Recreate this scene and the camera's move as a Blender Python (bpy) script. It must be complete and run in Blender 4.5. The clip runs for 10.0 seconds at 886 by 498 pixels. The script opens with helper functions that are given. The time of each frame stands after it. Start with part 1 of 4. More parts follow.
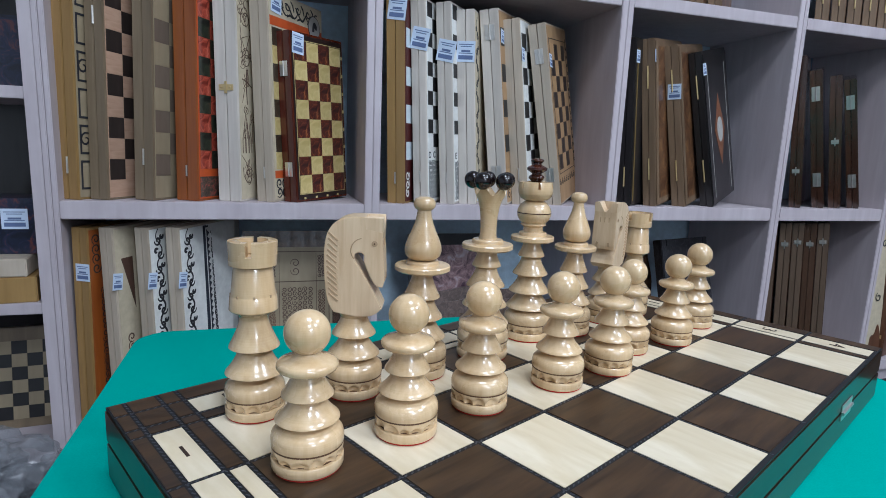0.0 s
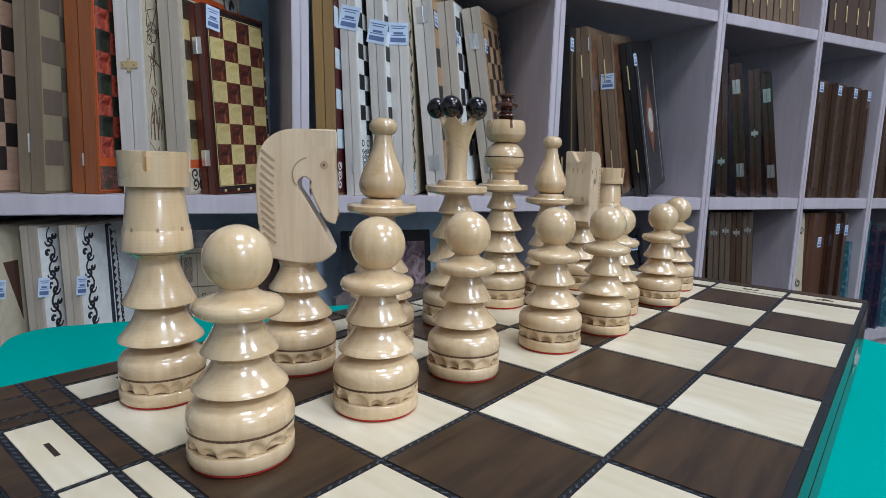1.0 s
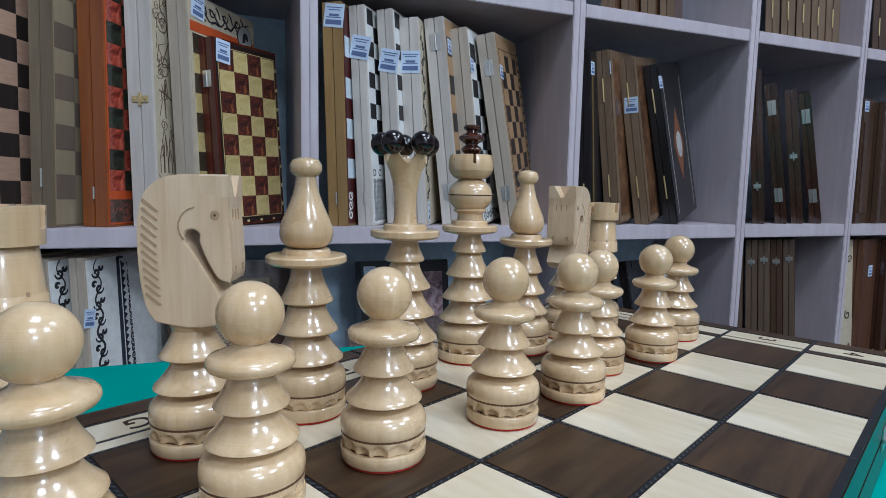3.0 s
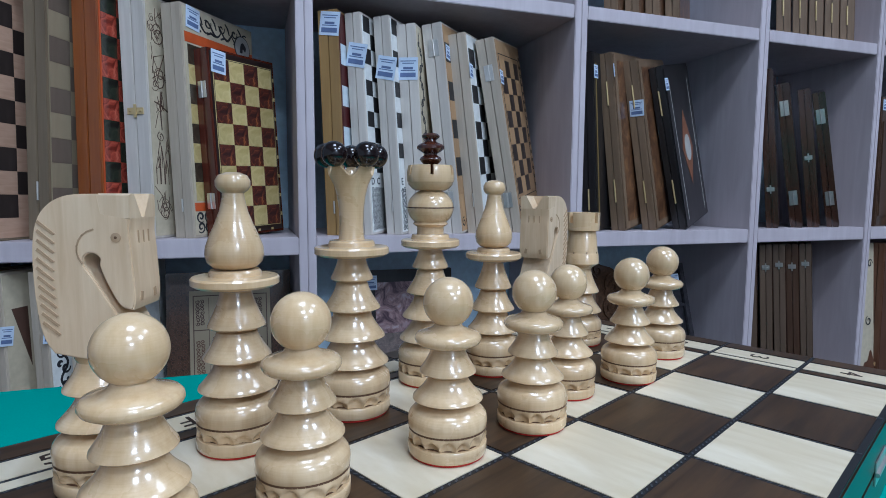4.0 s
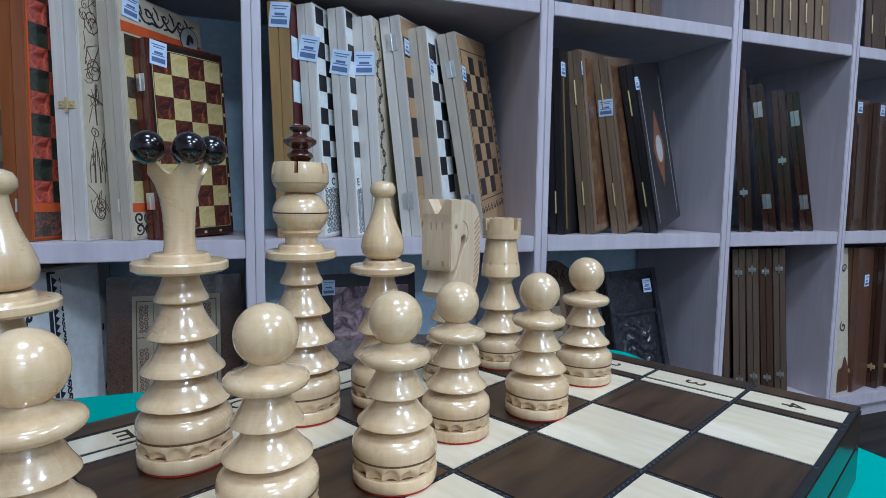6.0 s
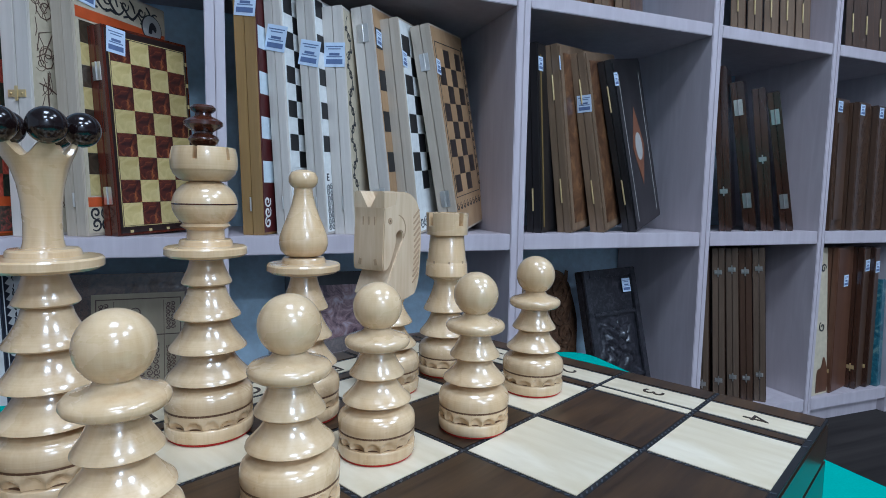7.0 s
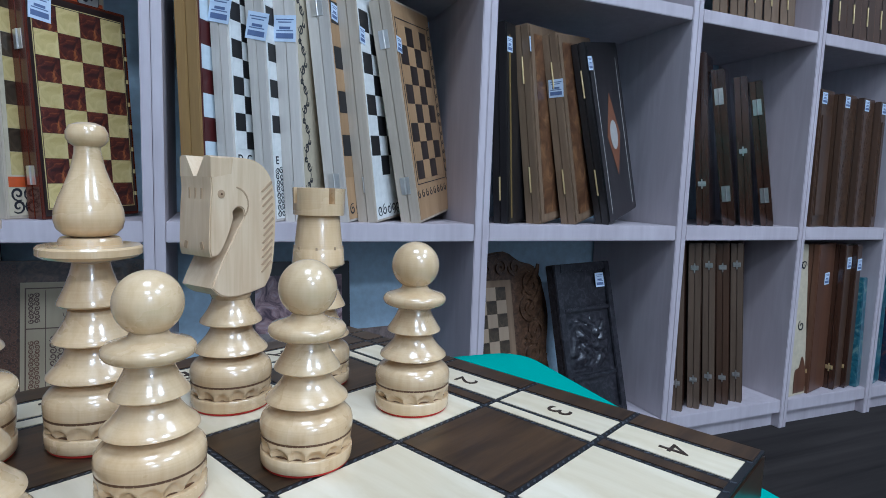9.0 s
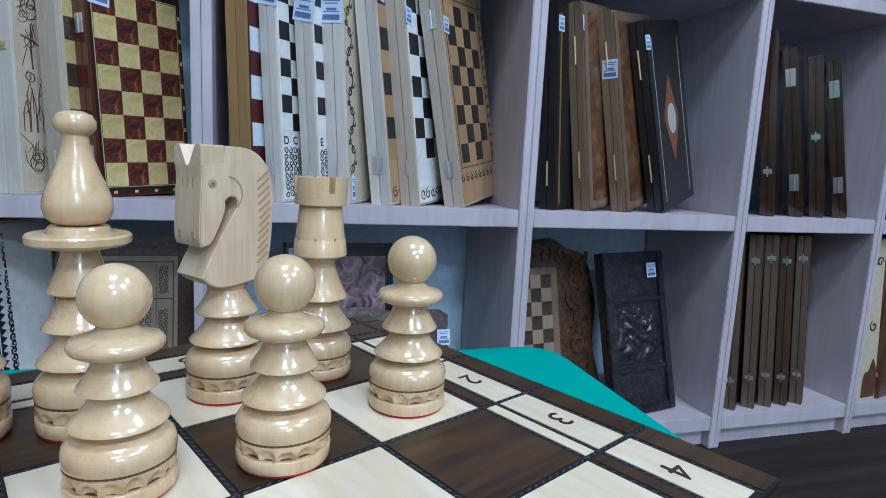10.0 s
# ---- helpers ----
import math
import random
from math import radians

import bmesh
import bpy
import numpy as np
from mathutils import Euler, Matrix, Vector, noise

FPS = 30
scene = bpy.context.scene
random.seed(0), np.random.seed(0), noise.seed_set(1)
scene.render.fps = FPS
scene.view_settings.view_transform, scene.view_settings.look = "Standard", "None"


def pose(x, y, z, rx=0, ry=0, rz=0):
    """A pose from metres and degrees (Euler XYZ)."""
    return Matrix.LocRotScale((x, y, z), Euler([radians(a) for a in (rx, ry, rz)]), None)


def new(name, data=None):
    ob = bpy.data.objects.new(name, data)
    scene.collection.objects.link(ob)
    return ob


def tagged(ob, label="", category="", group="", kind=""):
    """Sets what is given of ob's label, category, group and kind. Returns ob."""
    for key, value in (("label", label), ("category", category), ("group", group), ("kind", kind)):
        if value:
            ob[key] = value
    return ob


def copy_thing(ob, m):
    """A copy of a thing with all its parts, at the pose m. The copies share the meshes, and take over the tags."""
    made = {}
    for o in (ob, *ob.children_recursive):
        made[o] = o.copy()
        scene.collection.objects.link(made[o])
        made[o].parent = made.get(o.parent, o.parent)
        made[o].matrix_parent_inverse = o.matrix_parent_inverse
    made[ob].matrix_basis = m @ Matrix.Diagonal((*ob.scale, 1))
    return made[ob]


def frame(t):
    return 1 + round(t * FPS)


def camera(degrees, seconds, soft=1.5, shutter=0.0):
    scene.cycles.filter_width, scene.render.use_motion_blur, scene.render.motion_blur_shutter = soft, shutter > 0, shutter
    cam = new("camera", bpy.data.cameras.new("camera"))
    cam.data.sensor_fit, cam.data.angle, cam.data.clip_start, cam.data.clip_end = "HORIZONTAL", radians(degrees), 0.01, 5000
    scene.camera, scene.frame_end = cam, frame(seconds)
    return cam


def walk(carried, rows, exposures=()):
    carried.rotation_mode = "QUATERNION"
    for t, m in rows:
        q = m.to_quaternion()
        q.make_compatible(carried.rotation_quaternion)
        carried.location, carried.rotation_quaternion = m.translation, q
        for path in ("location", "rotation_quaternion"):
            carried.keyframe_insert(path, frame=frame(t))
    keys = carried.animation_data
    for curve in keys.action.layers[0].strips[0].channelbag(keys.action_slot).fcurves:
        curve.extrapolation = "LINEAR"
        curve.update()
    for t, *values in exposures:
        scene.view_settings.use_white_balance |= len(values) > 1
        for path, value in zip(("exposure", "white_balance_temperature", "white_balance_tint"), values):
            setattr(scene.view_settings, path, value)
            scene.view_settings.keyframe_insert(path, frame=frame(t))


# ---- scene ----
# the camera and its way: seconds, place, heading, pitch, roll
cam = camera(76.17, 10.0, 0.9)
PATH = [
    (0.0, -0.0999, -0.3088, 0.6866, -43.27, -10.06, 2.35),
    (0.5, -0.0889, -0.2639, 0.6535, -47.83, -9.12, 2.23),
    (1.0, -0.0667, -0.2442, 0.6281, -50.62, -8.36, 1.66),
    (1.5, -0.0526, -0.2412, 0.6288, -50.44, -7.98, 2.33),
    (2.0, -0.0389, -0.2463, 0.6323, -49.64, -7.08, 2.31),
    (2.5, -0.0184, -0.2501, 0.6356, -48.16, -6.46, 1.81),
    (4.0, 0.043, -0.2671, 0.6437, -44.8, -5.46, 0.34),
    (4.5, 0.0671, -0.2684, 0.6433, -44.65, -5.42, 0.57),
    (5.0, 0.0856, -0.2691, 0.6448, -44.92, -5.37, 0.64),
    (5.5, 0.1045, -0.2724, 0.6462, -45.41, -5.32, 0.72),
    (7.0, 0.1684, -0.2733, 0.6423, -47.18, -5.51, 1.07),
    (7.5, 0.1947, -0.2769, 0.6405, -47.75, -5.44, 1.73),
    (8.0, 0.2204, -0.2767, 0.6382, -48.39, -5.45, 2.23),
    (8.5, 0.2418, -0.2777, 0.6354, -48.56, -5.74, 2.72),
    (9.0, 0.2599, -0.2771, 0.6333, -48.03, -6.24, 1.99),
    (9.5, 0.2802, -0.2792, 0.6341, -46.67, -7.03, 1.55),
    (10.0, 0.2888, -0.2868, 0.6393, -42.39, -8.34, 2.85),
]


def aim(x, y, z, yaw, pitch, roll):
    return pose(x, y, z, 0, 0, yaw) @ pose(0, 0, 0, 90 + pitch) @ pose(0, 0, 0, 0, 0, roll)


# the clip's own drift of brightness and white balance: seconds, stops, kelvin, tint
EXPOSURE_ROWS = [(0.0, 0.0, 6000, 11), (2.5, -0.25, 5950, 11), (4.5, -0.15, 5400, 9), (7.5, -0.09, 5400, 8), (10.0, -0.02, 5400, 8)]
walk(cam, [(t, aim(*row)) for t, *row in PATH], EXPOSURE_ROWS)

# world, lamps and exposure
world = bpy.data.worlds.new("world")
scene.world = world
world.use_nodes = True
world.node_tree.nodes["Background"].inputs[0].default_value = (0.75, 0.85, 1.0, 1)
world.node_tree.nodes["Background"].inputs[1].default_value = 0.05

TOP = 0.525                        # height of the board's upper face
SQX, SQY = 0.06, 0.0567            # one square
SHELF = pose(0.3984, 0.8165, 0, 0, 0, -26.01)   # x along the shelving, y into it


# ---- materials ----
def nodes_of(name):
    m = bpy.data.materials.new(name)
    m.use_nodes = True
    t = m.node_tree
    return m, t, t.nodes["Principled BSDF"]


def ramp(t, fac, stops):
    r = t.nodes.new("ShaderNodeValToRGB")
    while len(r.color_ramp.elements) < len(stops):
        r.color_ramp.elements.new(0.5)
    for e, (p, c) in zip(r.color_ramp.elements, stops):
        e.position, e.color = p, (*c, 1)
    t.links.new(fac, r.inputs[0])
    return r.outputs[0]


def coords(t, scale=(1, 1, 1), kind="Object"):
    c = t.nodes.new("ShaderNodeTexCoord")
    mp = t.nodes.new("ShaderNodeMapping")
    mp.inputs["Scale"].default_value = scale
    t.links.new(c.outputs[kind], mp.inputs[0])
    return mp.outputs[0]


def noise_of(t, vec, scale, detail=4, rough=0.55, distort=0.0):
    n = t.nodes.new("ShaderNodeTexNoise")
    n.inputs["Scale"].default_value, n.inputs["Detail"].default_value = scale, detail
    n.inputs["Roughness"].default_value, n.inputs["Distortion"].default_value = rough, distort
    t.links.new(vec, n.inputs["Vector"])
    return n.outputs["Fac"]


def mixed(t, a, b, fac, blend="MIX"):
    m = t.nodes.new("ShaderNodeMix")
    m.data_type, m.blend_type = "RGBA", blend
    for sock, v in ((m.inputs[0], fac), (m.inputs[6], a), (m.inputs[7], b)):
        if isinstance(v, (float, int)):
            sock.default_value = v
        elif isinstance(v, tuple):
            sock.default_value = (*v, 1)
        else:
            t.links.new(v, sock)
    return m.outputs[2]


def bumped(t, bsdf, height, strength, distance=0.001):
    b = t.nodes.new("ShaderNodeBump")
    b.inputs["Strength"].default_value, b.inputs["Distance"].default_value = strength, distance
    t.links.new(height, b.inputs["Height"])
    t.links.new(b.outputs[0], bsdf.inputs["Normal"])


def per_object(t, col, amount=0.12):
    """Each piece a little lighter or darker than the next."""
    info = t.nodes.new("ShaderNodeObjectInfo")
    mr = t.nodes.new("ShaderNodeMapRange")
    mr.inputs[3].default_value, mr.inputs[4].default_value = 1 - amount, 1 + amount
    t.links.new(info.outputs["Random"], mr.inputs[0])
    hsv = t.nodes.new("ShaderNodeHueSaturation")
    t.links.new(mr.outputs[0], hsv.inputs["Value"])
    t.links.new(col, hsv.inputs["Color"])
    return hsv.outputs[0]


def wood(name, dark, light, grain=(90, 90, 6), rough=0.4, coat=0.0, fig=3.0, vary=0.1, bump=0.12):
    m, t, b = nodes_of(name)
    v = coords(t, grain)
    g = noise_of(t, v, 1.0, 5, 0.6, 0.6)
    big = noise_of(t, coords(t, (grain[0] / 8, grain[1] / 8, grain[2] / 3)), fig, 2, 0.5, 1.2)
    mid = tuple((a + c) / 2 for a, c in zip(dark, light))
    col = ramp(t, g, [(0.3, dark), (0.52, mid), (0.72, light)])
    col = mixed(t, col, ramp(t, big, [(0.35, dark), (0.65, light)]), 0.4)
    t.links.new(per_object(t, col, vary), b.inputs["Base Color"])
    b.inputs["Roughness"].default_value = rough
    b.inputs["Coat Weight"].default_value, b.inputs["Coat Roughness"].default_value = coat, 0.12
    bumped(t, b, g, bump, 0.0006)
    return m


def plain(name, col, rough=0.5, metal=0.0, vary=0.06, scale=60, bump=0.05, coat=0.0):
    m, t, b = nodes_of(name)
    n = noise_of(t, coords(t), scale, 4)
    lo, hi = tuple(c * (1 - vary * 2) for c in col), tuple(min(1, c * (1 + vary)) for c in col)
    t.links.new(ramp(t, n, [(0.3, lo), (0.7, hi)]), b.inputs["Base Color"])
    b.inputs["Roughness"].default_value, b.inputs["Metallic"].default_value = rough, metal
    b.inputs["Coat Weight"].default_value = coat
    if bump:
        bumped(t, b, n, bump, 0.0005)
    return m


def turned(name, dark, light, rough, coat):
    """Lathe-turned lacquered wood: soft figure, faint rings from the tool."""
    m, t, b = nodes_of(name)
    fig = noise_of(t, coords(t, (30, 30, 7)), 1.0, 3, 0.5, 0.8)
    grain = noise_of(t, coords(t, (300, 300, 22)), 1.0, 4, 0.65)
    rings = noise_of(t, coords(t, (5, 5, 1400)), 1.0, 3, 0.6)
    fleck = noise_of(t, coords(t, (18, 18, 26)), 1.0, 5, 0.6, 0.4)
    col = ramp(t, fig, [(0.3, dark), (0.7, light)])
    col = mixed(t, col, ramp(t, grain, [(0.3, dark), (0.6, light)]), 0.3)
    col = mixed(t, col, ramp(t, rings, [(0.35, dark), (0.6, light)]), 0.12)
    t.links.new(per_object(t, col, 0.08), b.inputs["Base Color"])
    rr = t.nodes.new("ShaderNodeMapRange")
    rr.inputs[3].default_value, rr.inputs[4].default_value = rough - 0.07, rough + 0.09
    t.links.new(fleck, rr.inputs[0])
    t.links.new(rr.outputs[0], b.inputs["Roughness"])
    b.inputs["Coat Weight"].default_value, b.inputs["Coat Roughness"].default_value = coat, 0.11
    bumped(t, b, mixed(t, rings, fleck, 0.35), 0.16, 0.0005)
    return m


M_MAPLE = turned("lacquered_lime_wood", (0.50, 0.315, 0.145), (0.745, 0.565, 0.345), 0.27, 0.85)
M_KNIGHT = wood("carved_lime_wood", (0.54, 0.375, 0.22), (0.72, 0.56, 0.375), (260, 260, 16), 0.36, 0.3, 2.0, 0.05, 0.1)
M_BALL = plain("black_lacquered_bead", (0.008, 0.004, 0.004), 0.16, 0, 0.1, 40, 0, 0.2)
M_CROSS = wood("dark_stained_finial", (0.03, 0.008, 0.004), (0.09, 0.025, 0.012), (120, 120, 20), 0.2, 0.5)
# darker tan paints the shade that lies in carved cuts
M_CUTSHADE = plain("shaded_knife_cut_wood", (0.40, 0.27, 0.155), 0.6)
M_FELT = plain("red_felt", (0.42, 0.02, 0.012), 0.95)
M_GROOVE = plain("dark_brown_groove", (0.11, 0.05, 0.02), 0.6)
M_LIGHT = wood("light_inlay_square", (0.58, 0.465, 0.29), (0.78, 0.69, 0.53), (60, 16, 30), 0.33, 0.25, 5.0, 0.05, 0.14)
M_DARK = wood("dark_stained_square", (0.006, 0.003, 0.002), (0.088, 0.045, 0.019), (13, 110, 22), 0.4, 0.05, 5.0, 0.2, 0.2)
M_BOXSIDE = wood("dark_stained_box_side", (0.014, 0.007, 0.004), (0.05, 0.024, 0.011), (8, 60, 60), 0.3, 0.3)
M_LINE = plain("burnt_black_line", (0.006, 0.006, 0.008), 0.55)
M_BURNT = plain("burnt_brown_numeral", (0.03, 0.014, 0.007), 0.6)
M_STITCH = plain("punched_dots", (0.05, 0.055, 0.065), 0.4)
M_CLOTH = plain("green_cloth", (0.0, 0.31, 0.255), 0.95, 0, 0.04, 900, 0.25)
M_CLOTH.node_tree.nodes["Principled BSDF"].inputs["Specular IOR Level"].default_value = 0.1
M_SHELF = wood("pale_lilac_grey_laminate", (0.44, 0.38, 0.40), (0.56, 0.50, 0.52), (50, 50, 5), 0.5, 0.0, 2.0, 0.02, 0.04)
M_BACK = plain("pale_blue_wall_paint", (0.62, 0.80, 0.92), 0.7)
M_FLOOR = wood("grey_brown_laminate_floor", (0.016, 0.014, 0.0135), (0.042, 0.036, 0.033), (2, 40, 40), 0.65, 0.0, 3.0, 0.15)
M_FLOOR.node_tree.nodes["Principled BSDF"].inputs["Specular IOR Level"].default_value = 0.08
M_WALL = plain("white_bounce_wall", (0.68, 0.69, 0.70), 0.8, 0, 0.05, 6)
M_CEIL = plain("white_ceiling_tile", (0.8, 0.8, 0.8), 0.9)
M_TAG = plain("white_price_sticker", (0.62, 0.72, 0.86), 0.5, 0, 0.03)
M_INK = plain("black_print", (0.02, 0.02, 0.025), 0.6)
M_TAGINK = plain("blue_grey_print", (0.12, 0.17, 0.32), 0.6)
M_BRASS = plain("brass", (0.70, 0.54, 0.27), 0.34, 0.6)
M_STEEL = plain("nickel_plate", (0.74, 0.71, 0.66), 0.28, 0.85)
M_METALFRAME = plain("grey_table_leg", (0.3, 0.3, 0.31), 0.4, 0.6)


# ---- mesh helpers ----
def mesh_ob(name, bm, mat, smooth=False):
    me = bpy.data.meshes.new(name)
    bm.to_mesh(me)
    bm.free()
    for m in mat if isinstance(mat, (list, tuple)) else [mat]:
        me.materials.append(m)
    if smooth:
        for p in me.polygons:
            p.use_smooth = True
        me.set_sharp_from_angle(angle=radians(38))
    return new(name, me)


PRINTS = {"ink_sketch", "scrolls", "print", "lace", "key_border", "dotted_border", "floral_scroll", "vine", "scroll", "fretwork", "corner_ornament", "small_ornament", "lower_ornament", "flourish", "white_flourish", "rosette", "carving"}


def part(name, bm, mat, parent, label="", smooth=False, at=None):
    ob = mesh_ob(name, bm, mat, smooth)
    ob.parent = parent
    if at is not None:
        ob.matrix_basis = at
    return tagged(ob, label, kind="stuff" if name in PRINTS else "")


def thing(name, m, label, category, group="", kind=""):
    ob = new(name)
    ob.empty_display_size = 0.02
    ob.matrix_basis = m
    return tagged(ob, label, category, group, kind)


def box_bm(x0, y0, z0, x1, y1, z1, bevel=0.0, bm=None):
    own = bmesh.new()
    r = bmesh.ops.create_cube(own, size=1)
    bmesh.ops.scale(own, vec=(x1 - x0, y1 - y0, z1 - z0), verts=r["verts"])
    bmesh.ops.translate(own, vec=((x0 + x1) / 2, (y0 + y1) / 2, (z0 + z1) / 2), verts=r["verts"])
    if bevel:
        bmesh.ops.bevel(own, geom=own.edges[:], offset=bevel, segments=2, affect="EDGES")
    if bm is None:
        return own
    me = bpy.data.meshes.new("tmp")
    own.to_mesh(me)
    own.free()
    bm.from_mesh(me)
    bpy.data.meshes.remove(me)
    return bm


def lathe(profile, n=48, bm=None):
    """A turned solid from (radius, height) pairs, bottom to top."""
    bm = bm or bmesh.new()
    rings = []
    for r, z in profile:
        rings.append([bm.verts.new((r * math.cos(a), r * math.sin(a), z)) for a in (2 * math.pi * k / n for k in range(n))])
    for a, b in zip(rings, rings[1:]):
        for k in range(n):
            bm.faces.new((a[k], a[(k + 1) % n], b[(k + 1) % n], b[k]))
    bm.faces.new(rings[0][::-1])
    bm.faces.new(rings[-1])
    return bm


def prism(outline, y0, y1, bm=None):
    """An outline of (x, z) pairs, thick from y0 to y1."""
    bm = bm or bmesh.new()
    a = [bm.verts.new((x, y0, z)) for x, z in outline]
    b = [bm.verts.new((x, y1, z)) for x, z in outline]
    bm.faces.new(a)
    bm.faces.new(b[::-1])
    for k in range(len(a)):
        j = (k + 1) % len(a)
        bm.faces.new((a[j], a[k], b[k], b[j]))
    bmesh.ops.recalc_face_normals(bm, faces=bm.faces[:])
    return bm


def arc(cx, cz, rx, rz, a0, a1, n):
    return [(cx + rx * math.cos(radians(a0 + (a1 - a0) * k / n)), cz + rz * math.sin(radians(a0 + (a1 - a0) * k / n))) for k in range(n + 1)]


# ---- room ----
def structure(name, bm, mat, label, m=None, category="wall"):
    ob = mesh_ob(name, bm, mat)
    if m is not None:
        ob.matrix_basis = m
    return tagged(ob, label, category, kind="structure")


structure("floor", box_bm(-2.2, -5.6, -0.05, 6.6, 1.5, 0.0), M_FLOOR, "dark grey-brown laminate floor of the shop", SHELF, "floor")
structure("wall_north", box_bm(-2.2, 0.325, 0, 6.6, 0.425, 2.7), M_BACK, "pale blue painted wall behind the shelving", SHELF)
# walls out of view, kept white to bounce fill light onto the shelving
structure("wall_south", box_bm(-2.2, -5.7, 0, 6.6, -5.6, 2.7), M_WALL, "unseen shop wall, white to bounce light", SHELF)
structure("wall_west", box_bm(-2.3, -5.6, 0, -2.2, 0.325, 2.7), M_WALL, "unseen shop wall, white to bounce light", SHELF)
structure("wall_east", box_bm(6.6, -5.6, 0, 6.7, 0.325, 2.7), M_WALL, "unseen shop wall, white to bounce light", SHELF)
structure("ceiling", box_bm(-2.2, -5.6, 2.7, 6.6, 0.425, 2.8), M_CEIL, "plain white ceiling", SHELF, "ceiling")

m, t, b = nodes_of("lit_diffuser")
b.inputs["Emission Color"].default_value = (0.95, 0.97, 1.0, 1)
b.inputs["Emission Strength"].default_value = 6.0
M_LAMP = m
# the last, far panel is added fill that lights the shelf backs low
LAMPS = [(0.3, -1.3, 16.0), (1.85, -1.15, 7.0), (1.85, -2.4, 44.0), (0.4, -2.9, 32.0), (1.2, -4.9, 86.0)]
for lx, ly, watts in LAMPS:
    lamp = thing("ceiling_light", SHELF @ pose(lx, ly, 2.7), "white flush ceiling light panel, switched on", "ceiling light", "ceiling lights")
    part("frame", box_bm(-0.31, -0.31, -0.03, 0.31, 0.31, 0.0, 0.004), M_CEIL, lamp)
    part("diffuser", box_bm(-0.29, -0.29, -0.036, 0.29, 0.29, -0.031), M_LAMP, lamp, "glowing opal diffuser")
    li = bpy.data.lights.new("panel_light", "AREA")
    li.shape, li.size, li.energy, li.color = "SQUARE", 0.56, watts, (0.80, 0.89, 1.0)
    new("panel_light", li).matrix_basis = SHELF @ pose(lx, ly, 2.65)

# ---- table under the green cloth ----
table = thing("display_table", SHELF @ pose(0.27, -0.9, 0), "low display table covered by a green cloth", "table")
part("tabletop", box_bm(-0.355, -0.32, 0.44, 0.355, 0.32, 0.474, 0.003), M_SHELF, table)
for sx in (-0.32, 0.32):
    for sy in (-0.28, 0.28):
        part("leg", box_bm(sx - 0.02, sy - 0.02, 0.0, sx + 0.02, sy + 0.02, 0.44, 0.002), M_METALFRAME, table)
bm = bmesh.new()
cw, cd, cr = 0.36, 0.325, 0.03
loop = []
for cx, cy, a0 in ((cw - cr, cd - cr, 0), (-cw + cr, cd - cr, 90), (-cw + cr, -cd + cr, 180), (cw - cr, -cd + cr, 270)):
    loop += arc(cx, cy, cr, cr, a0, a0 + 90, 5)
fine = []
for (ax, ay), (bx, by) in zip(loop, loop[1:] + loop[:1]):
    k = max(1, int(math.hypot(bx - ax, by - ay) / 0.03))
    fine += [(ax + (bx - ax) * i / k, ay + (by - ay) * i / k) for i in range(k)]
rings = []
for z, out in ((0.478, -0.004), (0.4765, 0.0), (0.472, 0.002), (0.44, 0.006), (0.36, 0.014), (0.28, 0.022)):
    ring = []
    for k, (x, y) in enumerate(fine):
        r = math.hypot(x, y)
        o = out + (0.012 * math.sin(k * 0.9) * max(0, (0.45 - z)) / 0.17)
        ring.append(bm.verts.new((x * (1 + o / r), y * (1 + o / r), z)))
    rings.append(ring)
bm.faces.new(rings[0])
for a, b2 in zip(rings, rings[1:]):
    for k in range(len(a)):
        bm.faces.new((a[k], b2[k], b2[(k + 1) % len(a)], a[(k + 1) % len(a)]))
bmesh.ops.recalc_face_normals(bm, faces=bm.faces[:])
cloth = mesh_ob("tablecloth", bm, M_CLOTH, True)
cloth.matrix_basis = SHELF @ pose(0.27, -0.9, 0)
tagged(cloth, "bright green cloth draped over the display table", "tablecloth")

# ---- shelving unit ----
UPRIGHTS = [(-0.356, -0.336), (0.244, 0.277), (0.846, 0.878), (1.378, 1.409), (1.801, 1.828), (2.16, 2.19), (2.55, 2.58), (2.95, 2.98)]
SH_LOW, SH_MID, SH_UP, SH_TOP = (0.045, 0.08), (0.525, 0.560), (1.035, 1.065), (1.52, 1.55)
DEPTH = 0.315
shelving = thing("shelving_unit", SHELF, "pale lilac-grey laminate shelving unit full of game boxes", "shelves")
for a, b2 in UPRIGHTS:
    mid = (a + b2) / 2
    part("upright", box_bm(a, 0, 0, mid - 0.0004, DEPTH, 1.55, 0.0015), M_SHELF, shelving)
    part("upright", box_bm(mid + 0.0004, 0.0006, 0, b2, DEPTH, 1.55, 0.0015), M_SHELF, shelving)
for (a, b2), (c, d2) in zip(UPRIGHTS, UPRIGHTS[1:]):
    for z0, z1 in (SH_LOW, SH_MID, SH_UP, SH_TOP):
        part("shelf", box_bm(b2 + 0.0005, 0.002, z0, c - 0.0005, DEPTH - 0.002, z1, 0.0015), M_SHELF, shelving)
    part("plinth", box_bm(b2 + 0.0005, 0.025, 0, c - 0.0005, 0.045, SH_LOW[0] - 0.0005), M_SHELF, shelving)

